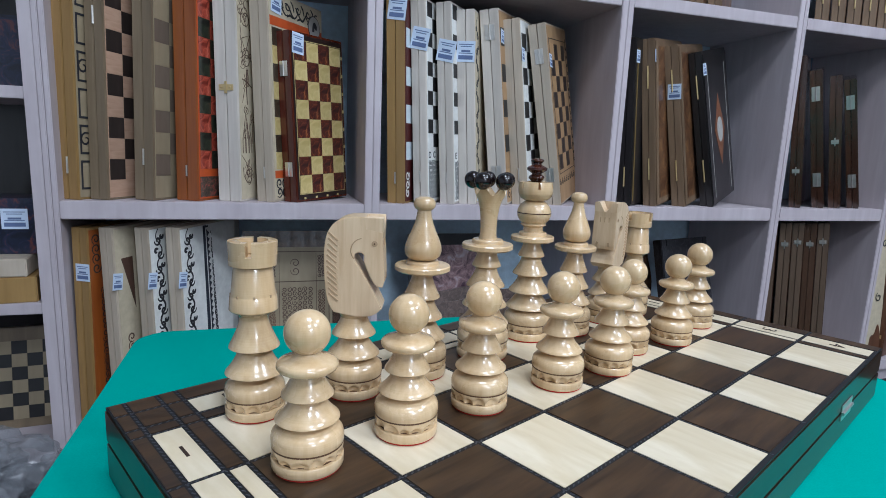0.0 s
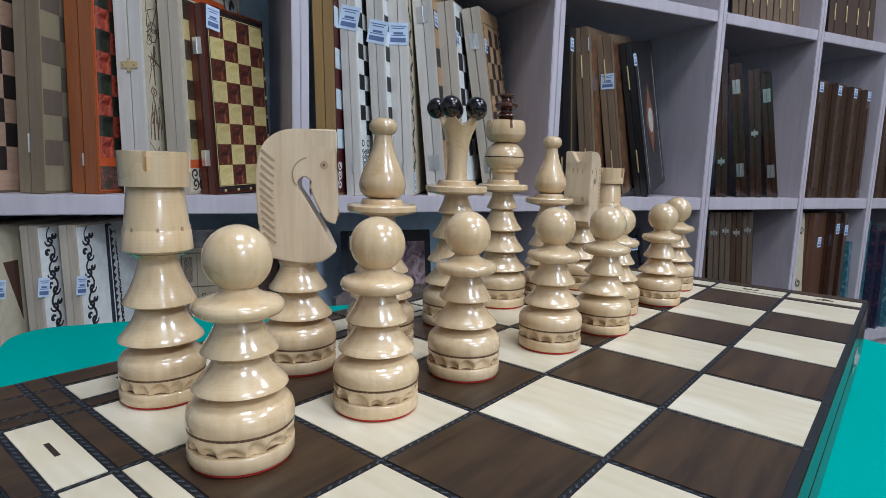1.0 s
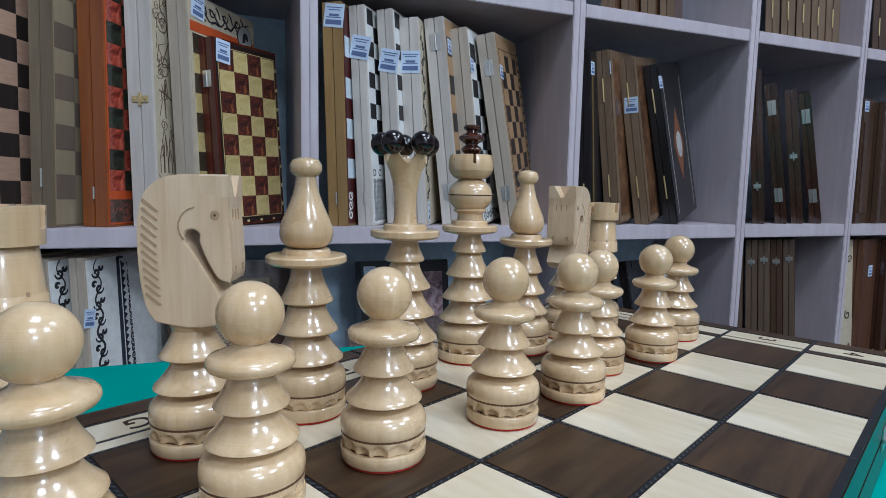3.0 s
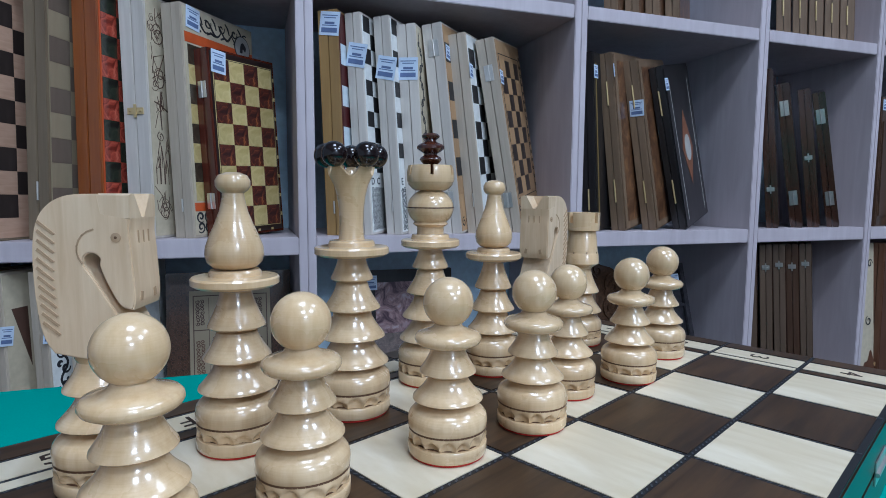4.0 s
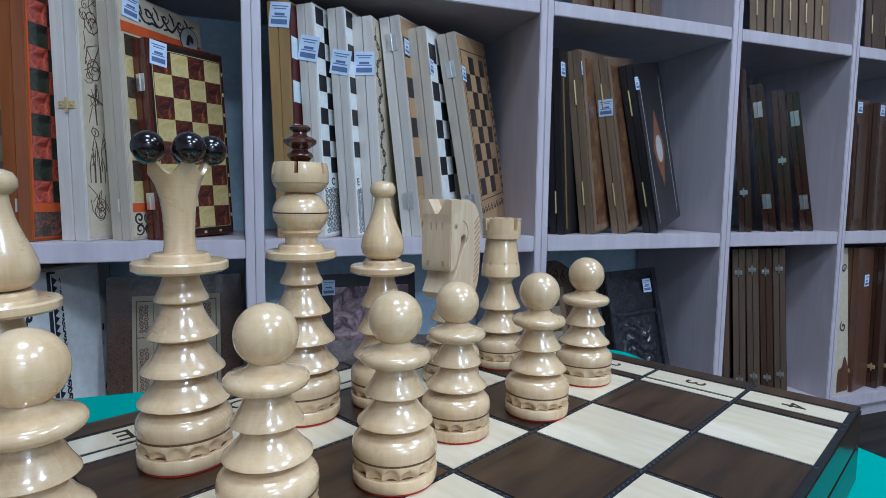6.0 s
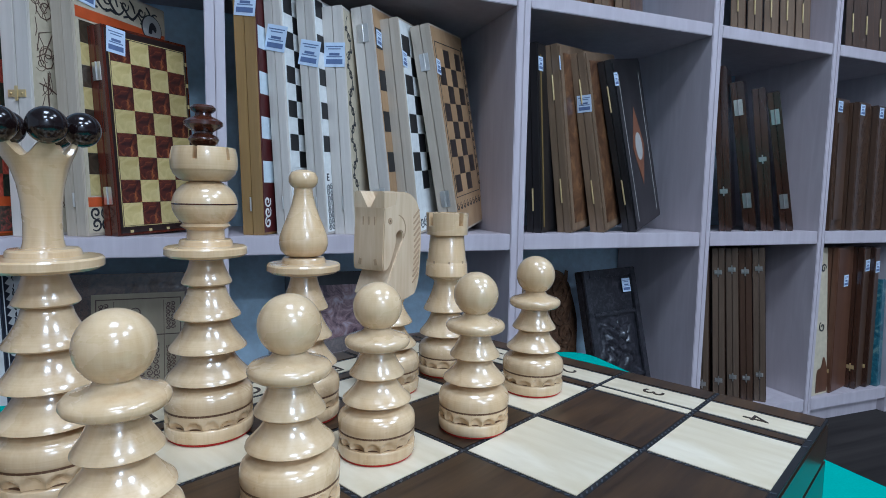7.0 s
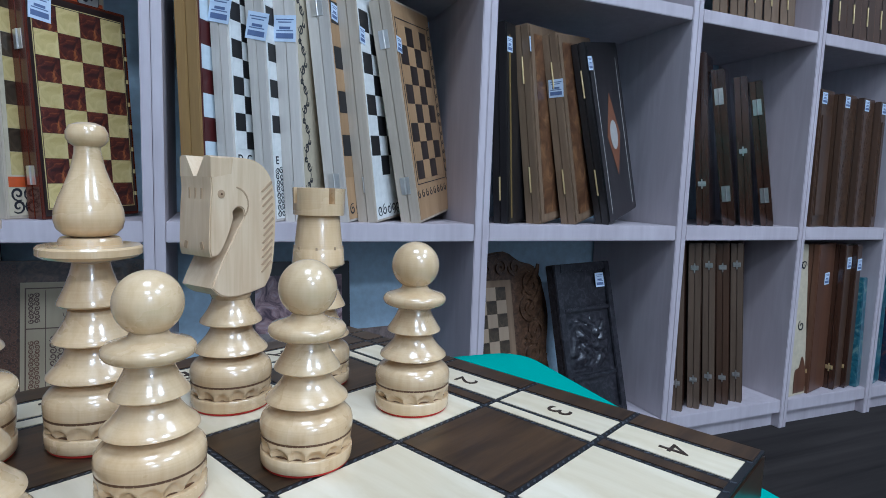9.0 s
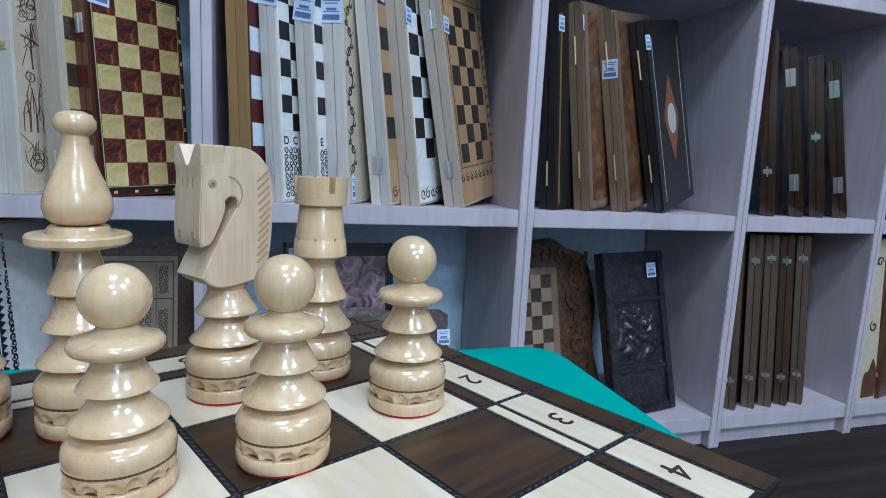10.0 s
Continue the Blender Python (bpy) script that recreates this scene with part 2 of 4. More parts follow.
# ---- chess box that carries the set ----
X0, X1, Y0, Y1, THICK = -0.028, 0.53, -0.2265, 0.06, 0.046
XL = [0.012, 0.0645, 0.1195, 0.18, 0.24, 0.30, 0.36, 0.42, 0.48]     # lines between the files
YL = [0.008, -0.051, -0.111, -0.170, -0.2245]                          # lines between the ranks
board = thing("folding_chess_box", pose(0, 0, TOP), "closed dark wooden folding chess box with inlaid light squares", "chess board")
lid = part("lid", box_bm(X0, Y0, -0.022, X1, Y1, -0.0016, 0.001), M_BOXSIDE, board)
part("bottom", box_bm(X0, Y0, -THICK, X1, Y1, -0.0226, 0.001), M_BOXSIDE, board)
for hx in (0.09, 0.395):
    hinge = part("hinge", box_bm(hx, Y0 - 0.0008, -0.029, hx + 0.03, Y0 - 0.0001, -0.016, 0.0002), M_STEEL, board, "small nickel hinge")
    part("pin", lathe([(0.0012, 0), (0.0012, 0.03)], 12), M_STEEL, hinge, at=pose(hx, Y0 - 0.0013, -0.0225, 0, 90, 0))
part("line_field", box_bm(X0 + 0.0006, Y0 + 0.0004, -0.0016, X1 - 0.0006, Y1 - 0.0006, -0.0004), M_LINE, lid, "burnt black dividing lines")
GAP = 0.0016


def tile(name, x0, x1, y0, y1, mat):
    lo_x, hi_x, lo_y, hi_y = min(x0, x1) + GAP, max(x0, x1) - GAP, min(y0, y1) + GAP, max(y0, y1) - GAP
    ob = part(name, box_bm(lo_x - hi_x, lo_y - hi_y, 0, hi_x - lo_x, hi_y - lo_y, 0.001, 0), mat, lid)
    for v in ob.data.vertices:
        v.co.x, v.co.y = v.co.x / 2, v.co.y / 2
    ob.location = ((lo_x + hi_x) / 2, (lo_y + hi_y) / 2, -0.001)
    return ob


for i in range(8):
    for j in range(4):
        tile("square", XL[i], XL[i + 1], YL[j], YL[j + 1], M_LIGHT if (i + j) % 2 == 0 else M_DARK)
for j in range(4):
    for side, (a, b2, c, d2) in (("w", (XL[0], 0.0005, -0.018, X0)), ("e", (XL[8], 0.4895, 0.5125, X1))):
        odd = (j + (0 if side == "w" else 7)) % 2
        tile("strip", a, b2, YL[j], YL[j + 1], M_LIGHT if odd else M_DARK)
        tile("label_field", b2, c, YL[j], YL[j + 1], M_LIGHT)
        tile("edge_strip", c, d2, YL[j], YL[j + 1] if j < 3 else Y0, M_DARK)
BY = [YL[0], 0.0185, 0.041, Y1]
for i in range(8):
    tile("strip", XL[i], XL[i + 1], BY[0], BY[1], M_LIGHT if i % 2 else M_DARK)
    tile("label_field", XL[i], XL[i + 1], BY[1], BY[2], M_LIGHT)
    tile("edge_strip", XL[i], XL[i + 1], BY[2], BY[3], M_DARK)
for a, b2 in ((XL[0], 0.0005), (0.0005, -0.018), (-0.018, X0), (XL[8], 0.4895), (0.4895, 0.5125), (0.5125, X1)):
    for y0, y1 in zip(BY, BY[1:]):
        tile("corner_field", a, b2, y0, y1, M_DARK)


def dots(name, x0, y0, x1, y1, step=0.0042):
    """A punched row of small ticks along a line."""
    bm = bmesh.new()
    n = int(math.hypot(x1 - x0, y1 - y0) / step)
    ang = math.atan2(y1 - y0, x1 - x0) + 0.5
    c, s = math.cos(ang) * 0.0011, math.sin(ang) * 0.0011
    for k in range(n):
        f = (k + 0.5) / n
        x, y = x0 + (x1 - x0) * f, y0 + (y1 - y0) * f
        q = [bm.verts.new((x + dx, y + dy, z)) for z in (-0.0005, -0.0001) for dx, dy in ((-c - s * 0.35, -s + c * 0.35), (-c + s * 0.35, -s - c * 0.35), (c + s * 0.35, s - c * 0.35), (c - s * 0.35, s + c * 0.35))]
        bm.faces.new(q[4:])
        for e in range(4):
            bm.faces.new((q[e], q[(e + 1) % 4], q[4 + (e + 1) % 4], q[4 + e]))
    bmesh.ops.recalc_face_normals(bm, faces=bm.faces[:])
    ob = part(name, bm, M_STITCH, lid)
    return tagged(ob, kind="stuff")


for x in XL + [0.0005, -0.018, 0.4895, 0.5125]:
    dots("punched_line", x, Y0, x, Y1)
for y in YL[:4] + BY[1:3]:
    dots("punched_line", X0, y, X1, y)


def letter(text, x, y, size, parent, mat, turn=180, z=0.00005, thin=0.02):
    cu = bpy.data.curves.new("glyph", "FONT")
    cu.body, cu.size, cu.align_x, cu.align_y, cu.extrude, cu.offset = text, size, "CENTER", "CENTER", 0.0002, thin * size
    tmp = new("glyph_tmp", cu)
    me = bpy.data.meshes.new_from_object(tmp.evaluated_get(bpy.context.evaluated_depsgraph_get()))
    bpy.data.objects.remove(tmp)
    me.materials.clear()
    me.materials.append(mat)
    ob = new("glyph", me)
    ob.parent = parent
    ob.matrix_basis = pose(x, y, z, 0, 0, turn)
    return ob


for j in range(4):
    ym = (YL[j] + YL[j + 1]) / 2
    letter(str(j + 1), -0.0088, ym, 0.018, lid, M_BURNT, 0, thin=0.0)
    letter(str(j + 1), 0.501, ym, 0.018, lid, M_BURNT, thin=0.0)
for i in range(8):
    letter("HGFEDCBA"[i], (XL[i] + XL[i + 1]) / 2, (BY[1] + BY[2]) / 2, 0.018, lid, M_BURNT, thin=0.0)


# ---- chess pieces ----
def scaled(profile, r, tall=1.0):
    """Radii and heights in units of the base's radius; tall stretches all above the carved band."""
    return [(a * r, (z if z < 0.72 else 0.72 + (z - 0.72) * tall) * r) for a, z in profile]


def rounded_base():
    return [(0.9, 0.0), (0.985, 0.03), (1.0, 0.1), (1.0, 0.34), (0.975, 0.38)]


def carved_ring(r, seed):
    """The hand-cut band of hollows round a base."""
    rng = random.Random(seed)
    bm = bmesh.new()
    n = 120
    cuts = 15
    edges = [(k + rng.uniform(-0.16, 0.16)) / cuts for k in range(cuts)] + [1.0]
    edges[0] = 0.0
    deep = [rng.uniform(0.10, 0.16) for _ in range(cuts)]
    high = [rng.uniform(0.55, 0.68) for _ in range(cuts)]
    rings = []
    for level in range(9):
        ring = []
        for k in range(n):
            f = k / n
            i = max(j for j in range(cuts) if edges[j] <= f)
            g = (f - edges[i]) / (edges[i + 1] - edges[i])
            arch = max(0.0, 1 - (2 * g - 1) ** 2)
            z = 0.375 + (0.715 - 0.375) * level / 8
            top = 0.43 + (high[i] - 0.43) * arch ** 0.6
            cut = deep[i] * min(1.0, max(0.0, (top - z) / 0.11)) * (0.35 + 0.65 * arch)
            rad = 0.99 - cut
            ang = 2 * math.pi * f
            ring.append(bm.verts.new((rad * r * math.cos(ang), rad * r * math.sin(ang), z * r)))
        rings.append(ring)
    for a, b2 in zip(rings, rings[1:]):
        for k in range(n):
            bm.faces.new((a[k], a[(k + 1) % n], b2[(k + 1) % n], b2[k]))
    bm.faces.new(rings[0][::-1])
    bm.faces.new(rings[-1])
    return bm


def cone(z0, z1, r0, r1):
    """One flared skirt: sharp lower rim, concave flank."""
    out = [(r1 * 0.8, z0 + 0.03), (r0 * 0.93, z0 - 0.015), (r0, z0 + 0.02), (r0 * 0.985, z0 + 0.07)]
    for k in range(1, 7):
        f = k / 6
        out.append((r0 * 0.985 + (r1 - r0 * 0.985) * (1 - (1 - f) ** 1.45), z0 + 0.07 + (z1 - z0 - 0.07) * f))
    return out


def base_parts(ob, r, seed):
    part("felt_pad", lathe(scaled([(0.93, 0.0), (0.95, 0.02), (0.95, 0.06)], r)), M_FELT, ob, "red felt pad")
    low = [(0.9, 0.055), (0.975, 0.07), (1.0, 0.12), (1.0, 0.345), (0.985, 0.365)]
    part("base", lathe(scaled(low, r), 64), M_MAPLE, ob, smooth=True)
    part("carved_band", carved_ring(r, seed), M_MAPLE, ob, "hand-carved band", smooth=True)
    # dark brown rings mark the thin lines below and above the band
    part("groove", lathe(scaled([(0.82, 0.355), (0.885, 0.36), (0.885, 0.385), (0.82, 0.39)], r), 48), M_GROOVE, ob)
    part("groove", lathe(scaled([(0.9, 0.688), (0.992, 0.692), (0.992, 0.742), (0.9, 0.746)], r), 48), M_GROOVE, ob)


BULGE = [(0.95, 0.728), (0.99, 0.738), (1.005, 0.78), (1.005, 0.94), (0.975, 1.06), (0.9, 1.15), (0.76, 1.25), (0.6, 1.33)]


def pawn(seed):
    r = 0.0182
    ob = thing("chess_pawn", Matrix(), "light lacquered wooden pawn with a ball head", "chess piece", "light chess pieces")
    base_parts(ob, r, seed)
    body = BULGE + cone(1.42, 1.98, 0.89, 0.50) + cone(2.1, 2.74, 0.715, 0.42)
    part("body", lathe(scaled(body, r), 64), M_MAPLE, ob, smooth=True)
    collar = [(0.42, 2.72), (0.70, 2.80), (0.80, 2.86), (0.84, 2.94), (0.83, 3.02), (0.77, 3.09), (0.55, 3.16), (0.38, 3.24), (0.32, 3.34)]
    part("collar", lathe(scaled(collar, r), 64), M_MAPLE, ob, smooth=True)
    ball = [(0.02, 3.24)] + arc(0, 3.86, 0.63, 0.63, -80, 88, 22)
    part("head", lathe(scaled(ball, r), 64), M_MAPLE, ob, smooth=True)
    return ob


def crenellated(outer, r, z0, z1, inner, notches, width, n=96, steps=5):
    """A turned ring wall with notches cut in its upper rim; outer(z) is its radius."""
    bm = bmesh.new()
    zc = z0 + (z1 - z0) * 0.42
    tops = [zc if abs((k + 0.5) / n * notches % 1.0 - 0.5) < width / 2 else z1 for k in range(n)]

    def column(k, top):
        a = 2 * math.pi * k / n
        line = [(inner, zc - 0.05)] + [(outer(z0 + (top - z0) * f / steps), z0 + (top - z0) * f / steps) for f in range(steps + 1)] + [(outer(top) - 0.03, top + 0.012), (inner, top + 0.012)]
        return [bm.verts.new((rr * r * math.cos(a), rr * r * math.sin(a), zz * r)) for rr, zz in line]

    for k in range(n):
        p, q = column(k, tops[k]), column(k + 1, tops[k])
        for i in range(len(p)):
            j = (i + 1) % len(p)
            bm.faces.new((p[i], q[i], q[j], p[j]))
        if tops[k - 1] != tops[k]:
            bm.faces.new(column(k, max(tops[k - 1], tops[k])))
    bmesh.ops.remove_doubles(bm, verts=bm.verts[:], dist=1e-7)
    bmesh.ops.recalc_face_normals(bm, faces=bm.faces[:])
    return bm


def rook(seed):
    r = 0.0174
    ob = thing("chess_rook", Matrix(), "light lacquered wooden rook with a notched tower top", "chess piece", "light chess pieces")
    base_parts(ob, r, seed)
    body = BULGE + cone(1.45, 2.15, 0.98, 0.56) + cone(2.28, 3.25, 0.84, 0.46) + [(0.5, 3.32), (0.68, 3.42)]
    part("body", lathe(scaled(body, r, 1.09), 64), M_MAPLE, ob, smooth=True)
    tower = [(0.60, 3.4), (0.76, 3.46), (0.80, 3.5), (0.765, 3.9), (0.74, 3.93), (0.735, 3.97), (0.72, 4.05), (0.63, 4.86), (0.6, 4.9)]
    part("tower", lathe(scaled(tower, r, 1.09), 64), M_MAPLE, ob, smooth=True)
    for k in range(8):
        a = radians(45 * k + 12)
        nick = box_bm(-0.03 * r, -0.03 * r, 0, 0.02 * r, 0.03 * r, 0.09 * r)
        part("nick", nick, M_CUTSHADE, ob, at=pose(0.735 * r * math.cos(a), 0.735 * r * math.sin(a), (0.72 + 3.21 * 1.09) * r, 0, 0, math.degrees(a)))
    part("battlement", crenellated(lambda z: 0.77 + 0.03 * (z - 5.2), r, 0.72 + 4.16 * 1.09, 0.72 + 4.9 * 1.09, 0.5, 4, 0.16), M_MAPLE, ob, smooth=True)
    part("tower_floor", lathe(scaled([(0.6, 4.86), (0.6, 5.1)], r, 1.09)), M_MAPLE, ob)
    return ob


def bishop(seed):
    r = 0.0193
    ob = thing("chess_bishop", Matrix(), "light lacquered wooden bishop with a pear-shaped head", "chess piece", "light chess pieces")
    base_parts(ob, r, seed)
    body = BULGE + cone(1.40, 1.98, 0.93, 0.54) + cone(2.08, 2.68, 0.80, 0.48) + cone(2.78, 3.62, 0.68, 0.36)
    part("body", lathe(scaled(body, r, 1.09), 64), M_MAPLE, ob, smooth=True)
    disc = [(0.4, 3.58), (0.92, 3.68), (1.02, 3.74), (1.02, 3.86), (0.98, 3.9), (0.62, 3.92), (0.6, 4.0), (0.56, 4.05), (0.4, 4.06)]
    part("collar", lathe(scaled(disc, r, 1.09), 64), M_MAPLE, ob, smooth=False)
    head = [(0.3, 4.05), (0.5, 4.1), (0.63, 4.22), (0.68, 4.4), (0.66, 4.58), (0.57, 4.82), (0.44, 5.1), (0.33, 5.38), (0.26, 5.68), (0.25, 5.8), (0.34, 5.86), (0.4, 5.95), (0.4, 6.08), (0.33, 6.2), (0.18, 6.26), (0.02, 6.27)]
    head = [(a, 4.05 + (z - 4.05) * 0.955) for a, z in head]
    part("head", lathe(scaled(head, r, 1.09), 64), M_MAPLE, ob, smooth=True)
    return ob


def four_cones():
    return BULGE + cone(1.36, 1.98, 0.96, 0.56) + cone(2.06, 2.72, 0.87, 0.5) + cone(2.82, 3.5, 0.75, 0.42) + cone(3.6, 4.2, 0.56, 0.36)


def queen(seed):
    r = 0.0203
    ob = thing("chess_queen", Matrix(), "light wooden queen crowned with glossy black beads", "chess piece", "light chess pieces")
    base_parts(ob, r, seed)
    part("body", lathe(scaled(four_cones(), r), 64), M_MAPLE, ob, smooth=True)
    disc = [(0.36, 4.16), (0.88, 4.24), (0.98, 4.3), (0.98, 4.44), (0.94, 4.48), (0.62, 4.5), (0.6, 4.6), (0.56, 4.64), (0.4, 4.66)]
    part("collar", lathe(scaled(disc, r), 64), M_MAPLE, ob)
    bm, n, rings = bmesh.new(), 64, []
    for rad, z, lobe in ((0.36, 4.6, 0), (0.32, 4.8, 0), (0.31, 5.1, 0), (0.33, 5.5, 0), (0.38, 5.85, 0.05), (0.46, 6.15, 0.2), (0.55, 6.4, 0.6), (0.63, 6.62, 1.0), (0.56, 6.66, 1.0), (0.42, 6.5, 1.0), (0.2, 6.2, 0.2), (0.05, 6.1, 0)):
        ring = []
        for k in range(n):
            a = 2 * math.pi * k / n
            dip = 0.5 - 0.5 * math.cos(5 * (a - radians(43)))
            ring.append(bm.verts.new(((rad - 0.05 * lobe * dip) * r * math.cos(a), (rad - 0.05 * lobe * dip) * r * math.sin(a), (z - 0.3 * lobe * dip) * r)))
        rings.append(ring)
    for lo, hi in zip(rings, rings[1:]):
        for k in range(n):
            bm.faces.new((lo[k], lo[(k + 1) % n], hi[(k + 1) % n], hi[k]))
    bm.faces.new(rings[0][::-1])
    bm.faces.new(rings[-1])
    part("crown_stem", bm, M_MAPLE, ob, smooth=True)
    for k in range(5):
        a = radians(72 * k + 43)
        bead = lathe(scaled([(0.01, -0.325)] + arc(0, 0, 0.325, 0.325, -85, 88, 18), r), 40)
        part("bead", bead, M_BALL, ob, "glossy black bead", True, pose(0.68 * r * math.cos(a), 0.68 * r * math.sin(a), 6.86 * r))
    return ob


def king(seed):
    r = 0.0203
    ob = thing("chess_king", Matrix(), "light wooden king with a notched crown and dark finial", "chess piece", "light chess pieces")
    base_parts(ob, r, seed)
    part("body", lathe(scaled(four_cones(), r), 64), M_MAPLE, ob, smooth=True)
    disc = [(0.36, 4.16), (0.82, 4.24), (0.91, 4.3), (0.91, 4.44), (0.87, 4.48), (0.6, 4.5), (0.58, 4.6), (0.55, 4.64), (0.4, 4.66)]
    part("collar", lathe(scaled(disc, r), 64), M_MAPLE, ob)
    orb = [(0.42, 4.62), (0.41, 4.86), (0.55, 4.95)] + arc(0, 5.45, 0.715, 0.6, -46, 62, 14) + [(0.42, 6.0)]
    part("orb", lathe(scaled(orb, r), 64), M_MAPLE, ob, smooth=True)
    part("inlay_ring", lathe(scaled([(0.69, 5.44), (0.722, 5.445), (0.722, 5.475), (0.69, 5.48)], r), 64), M_CROSS, ob, "thin dark ring")
    part("crown_bowl", lathe(scaled([(0.46, 5.98), (0.57, 6.04), (0.68, 6.16), (0.71, 6.3)], r), 64), M_MAPLE, ob, smooth=True)
    part("crown", crenellated(lambda z: 0.73 - 0.25 * (z - 6.42) ** 2 * 2, r, 6.24, 6.74, 0.42, 6, 0.14), M_MAPLE, ob, smooth=True)
    fin = [(0.2, 6.3), (0.2, 6.74), (0.24, 6.8), (0.3, 6.86), (0.34, 6.93), (0.3, 7.0), (0.2, 7.06), (0.2, 7.1), (0.36, 7.2), (0.42, 7.25), (0.42, 7.33), (0.36, 7.38), (0.18, 7.46), (0.17, 7.52), (0.26, 7.58), (0.28, 7.64), (0.22, 7.7), (0.02, 7.72)]
    part("finial", lathe(scaled(fin, r), 24), M_CROSS, ob, "dark stained turned finial", True)
    return ob


def smooth_outline(points, corners, n=4):
    """A closed Catmull-Rom line through the points, left sharp at the corners named by index."""
    out, m = [], len(points)
    for k in range(m):
        p0, p1, p2, p3 = (Vector(points[(k + d) % m]) for d in (-1, 0, 1, 2))
        p0 = p1 if k in corners else p0
        p3 = p2 if (k + 1) % m in corners else p3
        for f in range(n):
            t = f / n
            q = 0.5 * (2 * p1 + (p2 - p0) * t + (2 * p0 - 5 * p1 + 4 * p2 - p3) * t * t + (3 * p1 - p0 - 3 * p2 + p3) * t ** 3)
            out.append((q.x, q.y))
    return out


def knight(seed):
    r, k1 = 0.0187, 1.07
    ob = thing("chess_knight", Matrix(), "light wooden knight with a carved flat horse head", "chess piece", "light chess pieces")
    base_parts(ob, r, seed)
    body = BULGE + cone(1.40, 1.98, 0.90, 0.5) + cone(2.08, 2.66, 0.76, 0.46) + [(0.5, 2.74), (0.5, 2.9)]
    part("body", lathe(scaled(body, r, k1), 64), M_MAPLE, ob, smooth=True)
    # profile: muzzle to +x, mane to -x
    out = [(-0.62, 2.95), (0.1, 2.82), (0.66, 2.86), (1.0, 3.10), (0.84, 3.42), (0.60, 3.84), (0.38, 4.2), (0.20, 4.48), (0.06, 4.68), (0.08, 4.86), (0.24, 4.92), (0.38, 4.82), (0.38, 4.64), (0.54, 4.24), (0.76, 3.88), (1.0, 3.80), (1.04, 3.94), (1.05, 4.2), (1.03, 4.6), (1.01, 5.0), (0.98, 5.3), (1.0, 5.6), (0.46, 5.7), (0.40, 6.06), (-0.2, 6.03), (-0.6, 5.85), (-0.85, 5.5), (-0.95, 4.9), (-0.93, 4.0), (-0.82, 3.3)]
    out = [(x, 2.93 + (z - 2.82) * 1.05) for x, z in out]
    out = smooth_outline(out, (0, 3, 15, 21, 22, 23))
    bm = prism([(x * r, z * r) for x, z in out], -0.58 * r, 0.58 * r)
    rim = [e for e in bm.edges if abs(e.verts[0].co.y - e.verts[1].co.y) < 1e-6]
    bmesh.ops.bevel(bm, geom=rim, offset=0.045 * r, segments=2, affect="EDGES", clamp_overlap=True)
    part("horse_head", bm, M_KNIGHT, ob, "carved horse head", True)
    # thin raised slivers, coloured as the shade of the mane grooves
    for k in range(12):
        for sd in (-1, 1):
            ridge = prism([(-0.2 * r, -0.03 * r), (0.2 * r, -0.05 * r), (0.22 * r, 0.0), (-0.2 * r, 0.035 * r)], -0.02 * r, 0.02 * r)
            m = pose((-0.70 + 0.012 * abs(k - 6)) * r, sd * 0.578 * r, (3.6 + 0.187 * k) * r, 0, 36, 0)
            part("mane_cut", ridge, M_CUTSHADE, ob, at=m)
    for sd in (-1, 1):
        eye = lathe(scaled([(0.1, -0.03), (0.1, 0.012), (0.03, 0.02)], r), 16)
        part("eye", eye, M_CUTSHADE, ob, at=pose(0.72 * r, sd * 0.58 * r, 5.45 * r, -90 * sd, 0, 0))
        brow = lathe(scaled([(0.05, -0.03), (0.05, 0.014), (0.02, 0.02)], r), 12)
        part("pupil", brow, M_GROOVE, ob, at=pose(0.72 * r, sd * 0.582 * r, 5.45 * r, -90 * sd, 0, 0))
        for k in range(7):
            a = radians(110 + 17 * k)
            cut = box_bm(-0.075 * r, -0.012 * r, -0.016 * r, 0.075 * r, 0.012 * r, 0.016 * r)
            part("cheek_line", cut, M_CUTSHADE, ob, at=pose((0.36 + 0.42 * math.cos(a)) * r, sd * 0.58 * r, (5.2 + 0.42 * math.sin(a)) * r, 0, -math.degrees(a) - 90, 0))
    for sd in (-1, 1):
        ear = prism([(sd * yy * r, zz * r) for yy, zz in ((0.05, 5.84), (0.575, 5.84), (0.575, 6.3), (0.46, 6.34), (0.34, 6.33))], -1.0 * r, -0.36 * r)
        part("ear", ear, M_KNIGHT, ob, at=pose(0, 0, 0, 0, 0, -90) @ Matrix.Scale(-1, 4, (0, 1, 0)))
        nostril = box_bm(-0.02 * r, -0.05 * r, -0.09 * r, 0.02 * r, 0.05 * r, 0.09 * r)
        part("nostril", nostril, M_CUTSHADE, ob, at=pose(1.045 * r, sd * 0.3 * r, 4.22 * r, 14 * sd))
    for yy in (-0.22, 0.0, 0.22):
        lock = box_bm(-0.010 * r, -0.014 * r, -0.13 * r, 0.010 * r, 0.014 * r, 0.13 * r)
        part("forelock_cut", lock, M_CUTSHADE, ob, at=pose(1.0 * r, yy * r, 5.45 * r))
    return ob


def stand(ob, x, y, turn=0.0):
    ob.matrix_basis = pose(x, y, TOP, 0, 0, turn)
    return ob


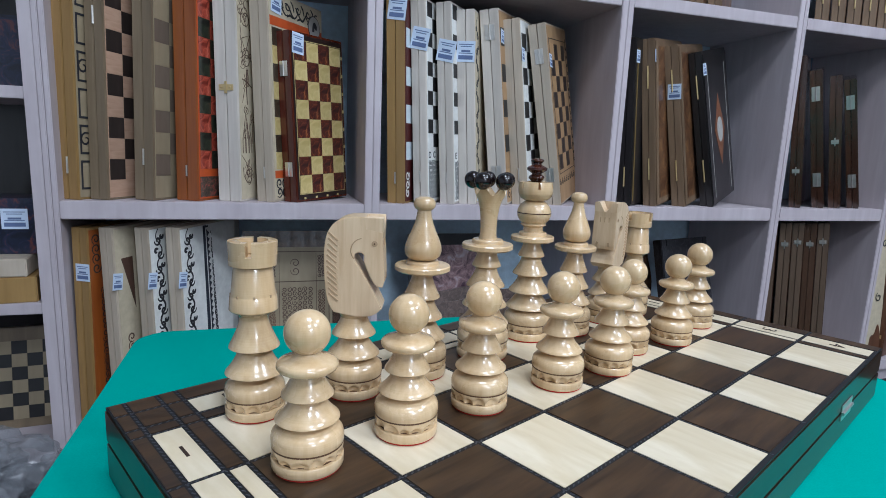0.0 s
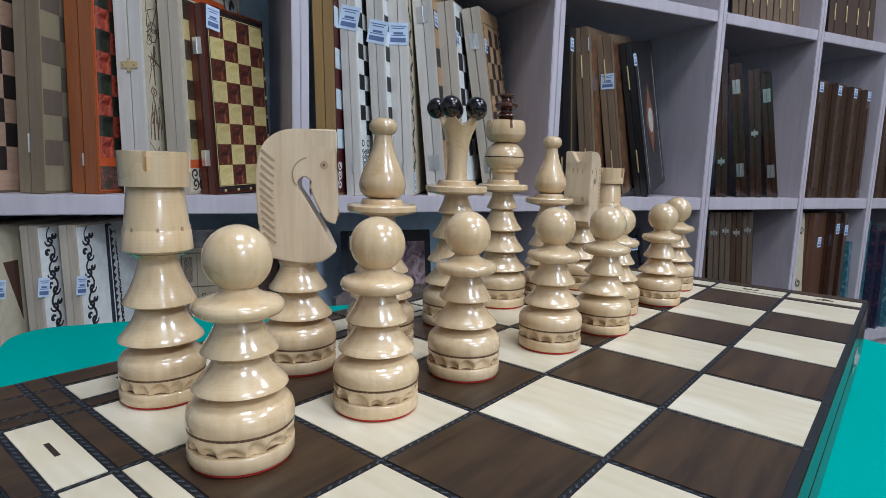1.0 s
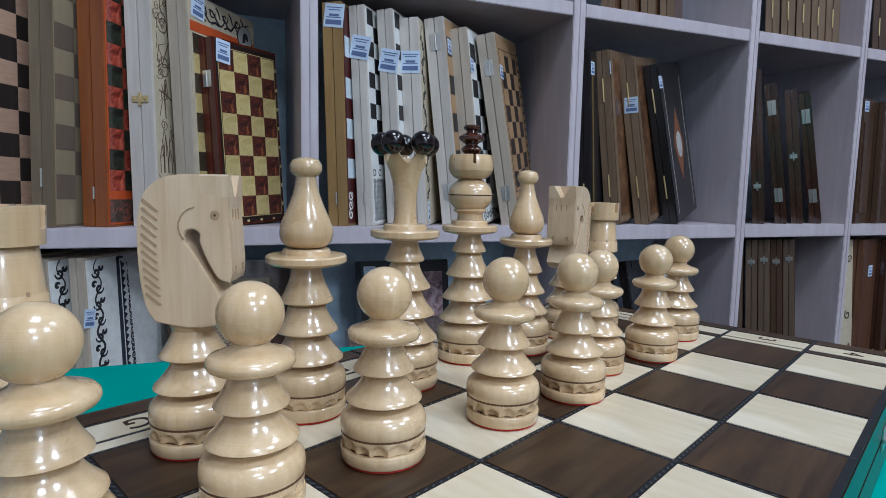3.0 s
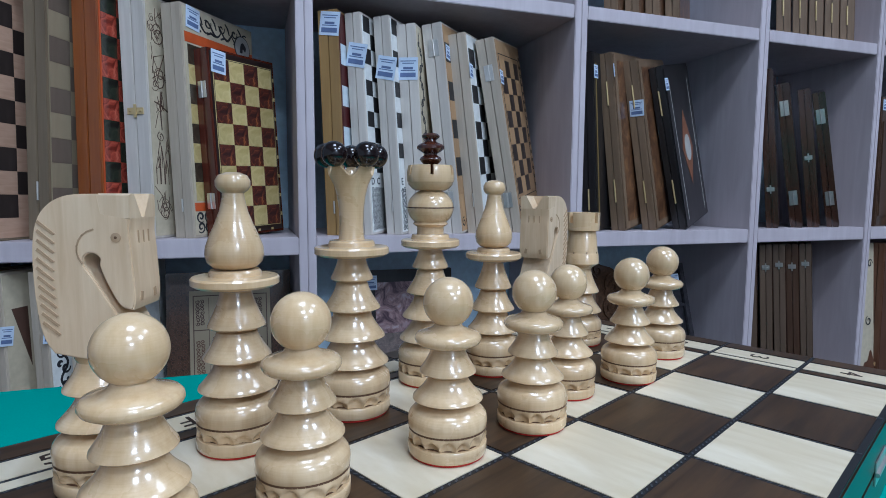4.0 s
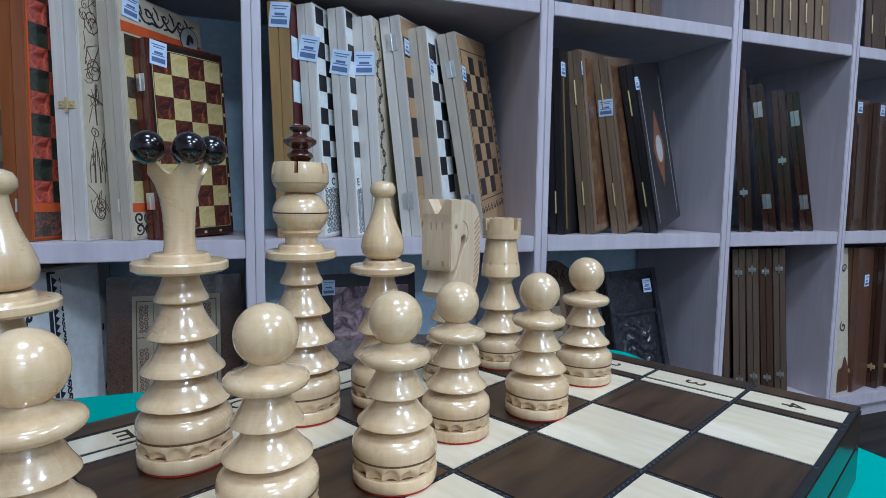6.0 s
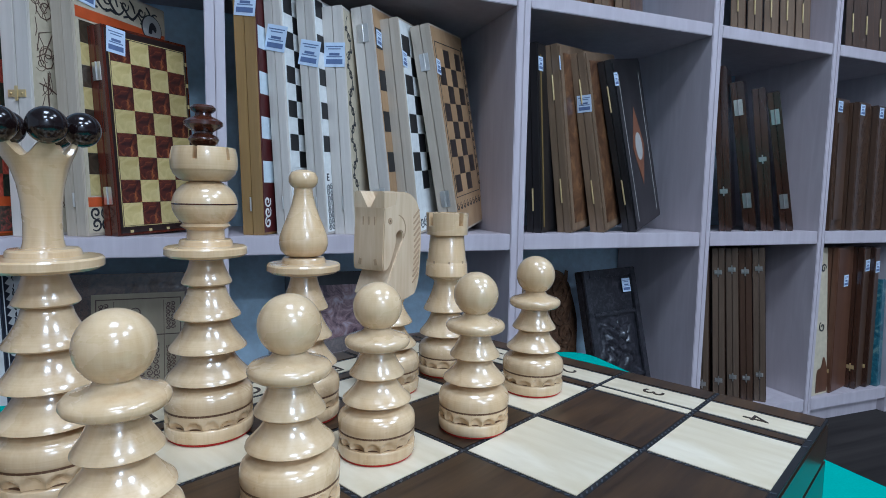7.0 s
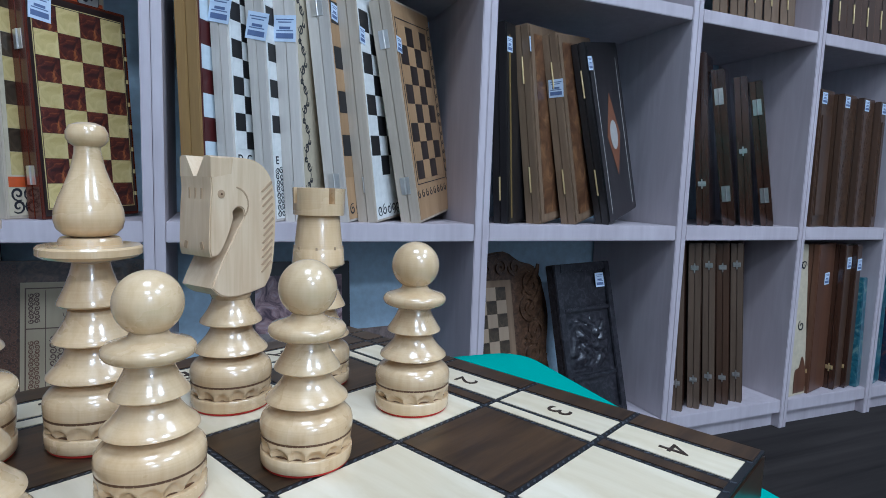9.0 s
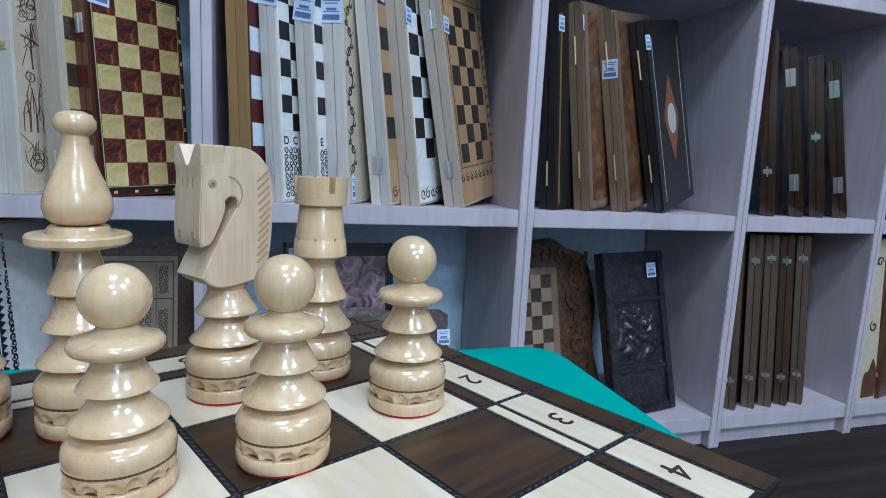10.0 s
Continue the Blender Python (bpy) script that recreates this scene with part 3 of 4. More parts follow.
PAWNS = [(0.035, -0.071), (0.0955, -0.076), (0.1545, -0.0780), (0.2235, -0.089), (0.278, -0.097), (0.3315, -0.083), (0.3845, -0.0962), (0.4535, -0.0855)]
PAWN_SIZES = [1.0, 1.0, 1.0, 1.0, 0.99, 0.955, 0.97, 1.0]
first_pawn = stand(pawn(3), *PAWNS[0])
for k, (x, y) in enumerate(PAWNS[1:]):
    copy_thing(first_pawn, pose(x, y, TOP, 0, 0, 47 * (k + 1)) @ Matrix.Scale(PAWN_SIZES[k + 1], 4))
first_rook = stand(rook(5), 0.0395, -0.001, 10)
copy_thing(first_rook, pose(0.440, -0.025, TOP, 0, 0, 38))
first_knight = stand(knight(6), 0.1025, -0.012, -42)
copy_thing(first_knight, pose(0.391, -0.0235, TOP, 0, 0, -169))
first_bishop = stand(bishop(7), 0.158, -0.0145)
copy_thing(first_bishop, pose(0.332, -0.024, TOP, 0, 0, 80) @ Matrix.Diagonal((0.94, 0.94, 1.0, 1.0)))
stand(queen(8), 0.222, -0.017, 10)
stand(king(9), 0.288, -0.009, 20)


# ---- game boxes on the shelves ----
def marbled(name, a, b, c, scale=45, rough=0.3, coat=0.4):
    m, t, bs = nodes_of(name)
    n = noise_of(t, coords(t), scale, 5, 0.6, 1.5)
    t.links.new(per_object(t, ramp(t, n, [(0.35, a), (0.52, b), (0.68, c)]), 0.1), bs.inputs["Base Color"])
    bs.inputs["Roughness"].default_value, bs.inputs["Coat Weight"].default_value = rough, coat
    return m


M_PALE = wood("pale_birch_box", (0.40, 0.33, 0.25), (0.56, 0.475, 0.375), (70, 70, 4), 0.45, 0.1)
M_PALEGREY = wood("greyish_birch_box", (0.52, 0.465, 0.405), (0.70, 0.64, 0.57), (70, 70, 4), 0.45, 0.1)
M_MUSTARD = wood("honey_pine_box", (0.26, 0.15, 0.05), (0.37, 0.225, 0.08), (70, 70, 4), 0.4, 0.2)
M_OLIVE = wood("grey_brown_box", (0.16, 0.115, 0.07), (0.25, 0.185, 0.115), (70, 70, 4), 0.45, 0.1)
M_ORANGE = wood("orange_lacquered_box", (0.22, 0.05, 0.008), (0.36, 0.10, 0.018), (60, 60, 4), 0.3, 0.4)
M_MAHOG = wood("red_mahogany_box", (0.055, 0.010, 0.005), (0.12, 0.022, 0.010), (60, 60, 4), 0.22, 0.5)
M_WALNUT = wood("light_walnut_box", (0.14, 0.088, 0.05), (0.25, 0.165, 0.10), (60, 60, 4), 0.4, 0.2)
M_BROWN = wood("dark_walnut_box", (0.026, 0.010, 0.006), (0.068, 0.029, 0.016), (60, 60, 4), 0.22, 0.85)
M_MIDBROWN = wood("mid_brown_box", (0.05, 0.026, 0.015), (0.10, 0.053, 0.031), (60, 60, 4), 0.35, 0.2)
M_OAK = wood("smoked_oak_box", (0.085, 0.055, 0.036), (0.155, 0.105, 0.07), (60, 60, 4), 0.4, 0.15)
# black of the stained boxes, also painted shade behind the side shelving
M_BLACKBOX = wood("black_stained_box_and_shade", (0.008, 0.007, 0.007), (0.022, 0.019, 0.019), (60, 60, 4), 0.3, 0.4)
M_REDBROWN = wood("red_brown_board", (0.08, 0.033, 0.017), (0.14, 0.06, 0.032), (60, 60, 3), 0.4, 0.2)
M_CREAM = plain("cream_cover", (0.56, 0.48, 0.34), 0.5)
M_WHITE = plain("white_cover", (0.78, 0.78, 0.74), 0.5)
M_SKYWHITE = plain("cool_white_square", (0.66, 0.74, 0.78), 0.45)
M_BLACK = plain("black_square", (0.016, 0.015, 0.016), 0.45)
M_PEAR = wood("pinkish_pear_square", (0.42, 0.25, 0.16), (0.56, 0.36, 0.25), (25, 25, 90), 0.45, 0.1)
M_BROWNBLACK = wood("brown_black_square", (0.02, 0.014, 0.012), (0.045, 0.032, 0.027), (60, 60, 8), 0.4)
M_TAN = wood("muted_tan_square", (0.27, 0.21, 0.13), (0.37, 0.30, 0.19), (40, 40, 6), 0.5)
M_TAUPE = wood("muted_taupe_square", (0.13, 0.095, 0.07), (0.20, 0.15, 0.11), (40, 40, 6), 0.5)
M_RED = marbled("red_marbled_square", (0.16, 0.02, 0.012), (0.42, 0.07, 0.04), (0.60, 0.16, 0.10), 55)
M_BLACKMARB = marbled("black_marbled_square", (0.012, 0.012, 0.01), (0.03, 0.04, 0.025), (0.09, 0.05, 0.03))
M_EDGE = plain("near_black_brown_lacquer", (0.022, 0.011, 0.009), 0.35)
M_YELLOW = marbled("straw_square", (0.50, 0.38, 0.14), (0.60, 0.47, 0.20), (0.64, 0.52, 0.24))
M_REDMARB = marbled("tortoiseshell_square", (0.03, 0.010, 0.010), (0.10, 0.022, 0.014), (0.34, 0.11, 0.035), 60)
M_DKCHECK = marbled("dark_umber_square", (0.03, 0.02, 0.012), (0.06, 0.042, 0.025), (0.10, 0.07, 0.04))
M_MAROON = plain("maroon_panel", (0.075, 0.012, 0.012), 0.4)
M_FLOWER = marbled("painted_flowers", (0.03, 0.025, 0.02), (0.10, 0.07, 0.05), (0.42, 0.07, 0.06), 90)
M_HONEY = wood("honey_square", (0.35, 0.205, 0.095), (0.48, 0.305, 0.16), (40, 40, 6), 0.4)
M_HONEYPALE = wood("pale_tan_square", (0.26, 0.185, 0.12), (0.36, 0.27, 0.18), (40, 40, 6), 0.45)
M_ORANGEBAND = plain("orange_band", (0.55, 0.09, 0.02), 0.45)
M_GOLD = plain("gold_strip", (0.18, 0.12, 0.04), 0.45)
M_BURL = marbled("burl_panel", (0.07, 0.03, 0.014), (0.13, 0.06, 0.028), (0.24, 0.12, 0.05), 25)
M_COPPER = plain("copper_inlay", (0.20, 0.075, 0.035), 0.4)
M_SILVER = plain("grey_inlay", (0.42, 0.40, 0.37), 0.5)
M_NAVY = plain("navy_spine", (0.018, 0.022, 0.035), 0.4)
M_PICTURE = marbled("painted_picture", (0.06, 0.03, 0.045), (0.32, 0.20, 0.20), (0.50, 0.42, 0.44), 28)
M_CARVED = marbled("carved_brown_wood", (0.035, 0.017, 0.009), (0.075, 0.038, 0.02), (0.12, 0.064, 0.035), 70)
M_CARVEDDK = marbled("carved_near_black_wood", (0.008, 0.008, 0.010), (0.02, 0.019, 0.023), (0.05, 0.046, 0.052), 60)
M_CARVEDGREY = marbled("carved_grey_brown_wood", (0.05, 0.032, 0.026), (0.09, 0.06, 0.05), (0.14, 0.095, 0.08), 60)
M_DARKPRINT = marbled("dark_printed_card", (0.006, 0.008, 0.016), (0.012, 0.018, 0.045), (0.13, 0.035, 0.03), 35)
M_SEPIA = plain("sepia_print", (0.09, 0.045, 0.03), 0.6)
M_BLUEBOX = marbled("blue_printed_card", (0.01, 0.06, 0.09), (0.03, 0.14, 0.18), (0.25, 0.35, 0.30), 30)


def ribbon(points, width, z=0.0, thick=0.0006, bm=None):
    """A flat strip along (x, z) points, lying on a cover that faces -y."""
    bm = bm or bmesh.new()
    y0, y1 = -0.0012 - z - thick, -0.0012 - z
    n = len(points)
    rows = []
    for k, (x, zz) in enumerate(points):
        ax, az = points[max(0, k - 1)]
        cx, cz = points[min(n - 1, k + 1)]
        d = math.hypot(cx - ax, cz - az) or 1
        nx, nz = -(cz - az) / d, (cx - ax) / d
        w = width * (0.35 + 0.65 * math.sin(math.pi * (k + 0.5) / n)) / 2
        rows.append([bm.verts.new((x + nx * w, y, zz + nz * w)) for y in (y0,)] + [bm.verts.new((x - nx * w, y0, zz - nz * w)), bm.verts.new((x - nx * w, y1, zz - nz * w)), bm.verts.new((x + nx * w, y1, zz + nz * w))])
    for a, b in zip(rows, rows[1:]):
        for k in range(4):
            bm.faces.new((a[k], a[(k + 1) % 4], b[(k + 1) % 4], b[k]))
    return bm


def spiral(cx, cz, r, turns, start, n=14, flip=1):
    return [(cx + r * (1 - 0.8 * k / n) * math.cos(start + flip * turns * 2 * math.pi * k / n), cz + r * (1 - 0.8 * k / n) * math.sin(start + flip * turns * 2 * math.pi * k / n)) for k in range(n + 1)]


def vine(x, z0, z1, amp, width, step=0.045):
    """A climbing scroll with curled leaves."""
    bm = bmesh.new()
    n = int((z1 - z0) / 0.006)
    ribbon([(x + amp * math.sin((z0 + (z1 - z0) * k / n) / step * math.pi), z0 + (z1 - z0) * k / n) for k in range(n + 1)], width, bm=bm)
    k, z = 0, z0 + step / 2
    while z < z1 - step / 2:
        s = 1 if k % 2 == 0 else -1
        ribbon(spiral(x - s * amp * 0.4, z, amp * 1.2, 1.1, 1.57 * (1 + s), flip=s), width * 1.1, bm=bm)
        ribbon(spiral(x + s * amp * 1.0, z + step * 0.3, amp * 0.7, 0.8, 0.5, flip=-s), width * 1.5, bm=bm)
        z += step
        k += 1
    bmesh.ops.recalc_face_normals(bm, faces=bm.faces[:])
    return bm


def filigree(x0, x1, z0, z1, width, seed, cell=0.03):
    """A dense panel of curls."""
    rng = random.Random(seed)
    bm = bmesh.new()
    r = min(x1 - x0, cell) / 2.6
    z = z0 + r
    while z < z1 - r * 0.5:
        x = x0 + r
        while x < x1 - r * 0.4:
            ribbon(spiral(x, z, r, 1.3, rng.uniform(0, 6.28), flip=rng.choice((-1, 1))), width, bm=bm)
            x += r * 1.9
        z += r * 1.7
    bmesh.ops.recalc_face_normals(bm, faces=bm.faces[:])
    return bm


def box_pose(u, w, z, a, lean, back=0.0):
    return SHELF @ pose(u, w, z) @ pose(0, 0, 0, -back, lean, 0) @ pose(0, 0, 0, 0, 0, a)


def game_box(u, z, a, lean, T, W, H, spine, label, w=0.02, back=0.0, cover=None, seam=True):
    ob = thing("game_box", box_pose(u, w, z, a, lean, back), label, "game box", "boxed games on the shelves")
    if seam:
        part("half_shell", box_bm(0, 0, 0, W, T * 0.485, H, 0.0012), spine, ob)
        part("half_shell", box_bm(0, T * 0.515, 0, W, T, H, 0.0012), spine, ob)
    else:
        part("shell", box_bm(0, 0, 0, W, T, H, 0.0015), spine, ob)
    if cover:
        part("cover_panel", box_bm(0.005, -0.0012, 0.005, W - 0.005, 0.001, H - 0.005), cover, ob)
    return ob


def checks(ob, x0, z0, size, nx, nz, light, dark, start=0, y=-0.0012, tall=None):
    """Squares on the cover, each a thin inlay of its own."""
    tall = tall or size
    bm = box_bm(0, -0.0006, 0, size - 0.0005, 0, tall - 0.0005)
    shared = {}
    for i in range(nx):
        for k in range(nz):
            mat = light if (i + k + start) % 2 == 0 else dark
            if mat not in shared:
                me = bpy.data.meshes.new("square")
                bm.to_mesh(me)
                me.materials.append(mat)
                shared[mat] = me
            sq = new("square", shared[mat])
            sq.parent = ob
            sq.location = (x0 + i * size, y, z0 + k * tall)
    bm.free()


def price_tag(ob, x, z, on="cover", w=0.022, h=0.03, tilt=0.0, T=0.0, y=0.0):
    """A sticker with a few lines of print, on the cover (faces -y) or the spine (faces -x)."""
    m = pose(x, -0.0022, z, 0, tilt, 0) if on == "cover" else pose(-0.0006, y, z, 0, 0, -90) @ pose(0, 0, 0, 0, tilt, 0)
    tag = part("price_tag", box_bm(-w / 2, -0.0004, -h / 2, w / 2, 0.0004, h / 2), M_TAG, ob, "white paper price sticker", at=m)
    bm = bmesh.new()
    for k, (zz, ln, tk) in enumerate(((0.34, 0.8, 0.02), (0.24, 0.6, 0.02), (0.02, 0.5, 0.05), (-0.08, 0.75, 0.02), (-0.28, 0.8, 0.10))):
        box_bm(-w * ln / 2, -0.0007, (zz - tk) * h, w * ln / 2, -0.0003, (zz + tk) * h, bm=bm)
    part("print", bm, M_TAGINK, tag)


def hinge_at(ob, z, T, h=0.032, mat=None, w=0.012):
    bm = box_bm(-0.0011, T / 2 - w / 2, z, 0.0, T / 2 + w / 2, z + h, 0.0003)
    hg = part("hinge", bm, mat or M_STEEL, ob, "small metal hinge")
    part("knuckle", lathe([(0.0016, 0), (0.0016, h)], 12), mat or M_STEEL, hg, at=pose(-0.0014, T / 2, z))


def clasp_at(ob, z, T, mat=None):
    hg = part("clasp", box_bm(-0.0018, T * 0.18, z, 0.0, T * 0.82, z + 0.012, 0.0005), mat or M_BRASS, ob, "small metal clasp")
    for f in (0.3, 0.7):
        part("rivet", lathe([(0.0022, 0), (0.0018, 0.0012), (0.0004, 0.0018)], 10), mat or M_BRASS, hg, at=pose(-0.0016, T * f, z + 0.006, 0, -90, 0))
    part("hook", box_bm(-0.0032, T * 0.44, z - 0.006, -0.0016, T * 0.56, z + 0.018, 0.0006), mat or M_BRASS, hg)


ZM, ZL = SH_MID[1] + 0.0002, SH_LOW[1] + 0.0002
H = 0.44
# upper row, first bay
b = game_box(-0.308, ZM, 62, 1.5, 0.043, 0.21, H, M_MUSTARD, "honey-coloured folding game box with black fretwork on the cover", cover=M_TAN)
for k in range(6):
    z = 0.02 + k * 0.068
    bm = bmesh.new()
    for x0, x1, z0, z1 in ((0.008, 0.012, z, z + 0.056), (0.032, 0.036, z, z + 0.056), (0.012, 0.032, z, z + 0.004), (0.012, 0.032, z + 0.052, z + 0.056)):
        box_bm(x0, -0.0018, z0, x1, -0.001, z1, bm=bm)
    if k % 2:
        ribbon(spiral(0.022, z + 0.028, 0.016, 1.3, 0), 0.004, bm=bm)
    part("fretwork", bm, M_INK, b)
hinge_at(b, 0.05, 0.043, mat=M_STEEL, w=0.004)
b = game_box(-0.257, ZM, 62, 1.5, 0.04, 0.21, H, M_OLIVE, "grey-brown folding game box with large pear-wood and black squares", cover=M_PEAR)
checks(b, 0.006, 0.04, 0.0405, 4, 9, M_PEAR, M_BROWNBLACK, 1)
hinge_at(b, 0.33, 0.04, w=0.004)
b = game_box(-0.176, ZM, 62, 1.8, 0.043, 0.21, H, M_OLIVE, "grey-brown folding game box with muted tan squares", cover=M_TAN)
checks(b, 0.006, 0.05, 0.043, 4, 9, M_TAN, M_TAUPE, 1)
hinge_at(b, 0.07, 0.043, w=0.003)
b = game_box(-0.094, ZM, 60, 0.8, 0.05, 0.21, H, M_ORANGE, "orange lacquered game box with red and black marbled squares", cover=M_ORANGEBAND)
part("flower_panel", box_bm(0.006, -0.002, 0.008, 0.2, -0.001, 0.05), M_FLOWER, b, "dark panel painted with flowers")
checks(b, 0.008, 0.066, 0.037, 5, 10, M_RED, M_BLACKMARB, 0)
hinge_at(b, 0.05, 0.05, 0.022, w=0.003)
b = game_box(-0.012, ZM, 62, -0.4, 0.05, 0.21, H, M_PALEGREY, "pale game box with ink sketches of ships and castles", cover=M_CREAM)
clasp_at(b, 0.225, 0.05)
bm = bmesh.new()
for k, z in enumerate((0.05, 0.29, 0.37)):
    ribbon(spiral(0.034, z, 0.02, 1.6, k), 0.0018, bm=bm)
    ribbon(spiral(0.034, z + 0.01, 0.014, 1.2, k + 2, flip=-1), 0.0016, bm=bm)
for x, z, h in ((0.018, 0.1, 0.05), (0.03, 0.1, 0.07), (0.042, 0.1, 0.045), (0.026, 0.13, 0.05), (0.046, 0.12, 0.06)):
    ribbon([(x - 0.005, z), (x - 0.005, z + h * 0.6), (x, z + h), (x + 0.005, z + h * 0.6), (x + 0.005, z)], 0.0018, bm=bm)
ribbon([(0.034, 0.2), (0.032, 0.23), (0.034, 0.27)], 0.003, bm=bm)
ribbon([(0.015, 0.25), (0.034, 0.245), (0.054, 0.235)], 0.0025, bm=bm)
ribbon([(0.012, 0.29), (0.03, 0.3), (0.05, 0.34), (0.02, 0.33), (0.014, 0.3)], 0.002, bm=bm)
rng = random.Random(44)
for k in range(34):
    x, z = rng.uniform(0.012, 0.06), rng.uniform(0.03, 0.42)
    if k % 3:
        ribbon([(x, z), (x + rng.uniform(-0.012, 0.012), z + 0.012), (x + rng.uniform(-0.012, 0.012), z + 0.03)], 0.0011, bm=bm)
    else:
        ribbon(spiral(x, z, rng.uniform(0.006, 0.013), 1.3, rng.uniform(0, 6)), 0.0012, bm=bm)
part("ink_sketch", bm, M_SEPIA, b, "sepia ink sketches")
b = game_box(0.055, ZM, 55, -1.5, 0.042, 0.215, 0.428, M_PALE, "pale game box with straw squares and a scrolled top panel", cover=M_CREAM)
part("orange_band", box_bm(0.006, -0.0018, 0.36, 0.209, -0.001, 0.378), M_ORANGEBAND, b)
part("orange_band", box_bm(0.006, -0.0018, 0.05, 0.209, -0.001, 0.066), M_ORANGEBAND, b)
checks(b, 0.012, 0.069, 0.036, 5, 8, M_YELLOW, M_DKCHECK, 0)
bm = bmesh.new()
for k in range(4):
    x0 = 0.022 + 0.04 * k
    ribbon([(x0 + 0.05 * j / 14, 0.40 + 0.012 * math.sin(j / 14 * 5.4 + k)) for j in range(15)], 0.0045, bm=bm)
    ribbon(spiral(x0 + 0.01, 0.407, 0.010, 1.1, 0.4, flip=-1), 0.0035, bm=bm)
    ribbon([(x0 + 0.006, 0.386), (x0 + 0.018, 0.391), (x0 + 0.03, 0.387)], 0.005, bm=bm)
    ribbon([(x0 + 0.022, 0.42), (x0 + 0.03, 0.412), (x0 + 0.034, 0.4)], 0.004, bm=bm)
bmesh.ops.recalc_face_normals(bm, faces=bm.faces[:])
part("scrolls", bm, M_INK, b)
part("medallion_rim", prism(arc(0.176, 0.383, 0.0255, 0.0255, 0, 350, 36), -0.0024, -0.0012), M_INK, b)
part("medallion", prism(arc(0.176, 0.383, 0.0235, 0.0235, 0, 350, 36), -0.0028, -0.0013), M_SILVER, b, "round grey medallion")
part("medallion_print", prism(smooth_outline([(0.166, 0.374), (0.17, 0.39), (0.178, 0.395), (0.187, 0.387), (0.184, 0.378), (0.177, 0.383), (0.174, 0.374)], (0,), 4), -0.0032, -0.0027), M_INK, b)
part("flourish", filigree(0.008, 0.06, 0.008, 0.048, 0.004, 5), M_INK, b)
hinge_at(b, 0.05, 0.042, 0.024, w=0.003)
price_tag(b, 0.03, 0.405, tilt=6, w=0.036, h=0.04)
b = game_box(0.102, ZM, 45, -2.6, 0.036, 0.172, 0.352, M_MAHOG, "small red mahogany folding chess box with straw and tortoiseshell squares", cover=M_EDGE, w=0.018)
part("inlay_line", box_bm(0.0095, -0.0016, 0.0155, 0.1625, -0.0011, 0.3365), M_YELLOW, b)
part("dark_field", box_bm(0.0108, -0.00195, 0.0168, 0.1612, -0.0015, 0.3352), M_EDGE, b)
checks(b, 0.0115, 0.0175, 0.0373, 4, 8, M_YELLOW, M_REDMARB, 0, -0.0019, 0.0396)
for k in range(4):
    part("numeral", box_bm(0.022 + k * 0.037, -0.0016, 0.005, 0.028 + k * 0.037, -0.0012, 0.0095), M_YELLOW, b)
for k in range(8):
    part("numeral", box_bm(0.1645, -0.0016, 0.034 + k * 0.0396, 0.1685, -0.0012, 0.041 + k * 0.0396), M_YELLOW, b)
price_tag(b, 0.024, 0.328, tilt=5, w=0.034, h=0.042)
hinge_at(b, 0.262, 0.036, 0.03, w=0.02)
hinge_at(b, 0.055, 0.036, 0.03, w=0.02)

# upper row, second bay
b = game_box(0.338, ZM, 56, -1.7, 0.042, 0.21, 0.445, M_MUSTARD, "honey-coloured folding game box with a maroon and white cover", cover=M_MAROON)
checks(b, 0.008, 0.098, 0.0405, 1, 8, M_SKYWHITE, M_MAROON, 0)
part("white_flourish", filigree(0.006, 0.04, 0.012, 0.08, 0.004, 8), M_WHITE, b)
hinge_at(b, 0.045, 0.045, 0.026, w=0.003)
price_tag(b, 0.0, 0.418, on="spine", y=0.016, tilt=8, w=0.042, h=0.045)
for u, lean, ltr, seed in ((0.392, -2.8, "D", 11), (0.456, -3.6, "E", 12)):
    b = game_box(u, ZM, 52, lean, 0.035, 0.21, 0.445, M_PALEGREY, "whitish folding game box with black and white squares and lace ornament", cover=M_WHITE)
    checks(b, 0.008, 0.128, 0.0285, 5, 10, M_WHITE, M_BLACK, 0, tall=0.0312)
    part("lace", filigree(0.008, 0.19, 0.008, 0.096, 0.0022, seed, 0.017), M_INK, b)
    for x, ch in (((0.016, "D"), (0.042, "C")) if ltr == "D" else ((0.016, "E"),)):
        g = letter(ch, x, 0, 0.02, b, M_INK, 0)
        g.matrix_basis = pose(x, -0.0013, 0.11, 90, 0, 0)
    hinge_at(b, 0.05, 0.035, 0.024, w=0.003)
    price_tag(b, 0.0, 0.362 if ltr == "D" else 0.342, on="spine", y=0.012, tilt=14, w=0.042, h=0.046)
b = game_box(0.51, ZM, 57, -3.5, 0.041, 0.21, 0.435, M_PALEGREY, "pale folding game box with a dark vine ornament", cover=M_CREAM)
part("vine", vine(0.022, 0.05, 0.42, 0.009, 0.003, 0.035), M_INK, b)
price_tag(b, 0.0, 0.345, on="spine", y=0.02, tilt=5, w=0.042, h=0.045)
price_tag(b, 0.018, 0.03, w=0.012, h=0.045)
hinge_at(b, 0.05, 0.041, 0.026, w=0.003)
b = game_box(0.59, ZM, 50, -6.6, 0.044, 0.21, 0.445, M_PALEGREY, "pale folding game box with honey and black squares", cover=M_HONEY)
checks(b, 0.006, 0.085, 0.04, 5, 8, M_HONEY, M_BLACK, 0)
part("key_border", filigree(0.008, 0.2, 0.012, 0.045, 0.003, 21), M_INK, b)
hinge_at(b, 0.06, 0.044, 0.034, M_STEEL, 0.024)
hinge_at(b, 0.378, 0.044, 0.034, M_STEEL, 0.024)
price_tag(b, 0.02, 0.385, tilt=8)
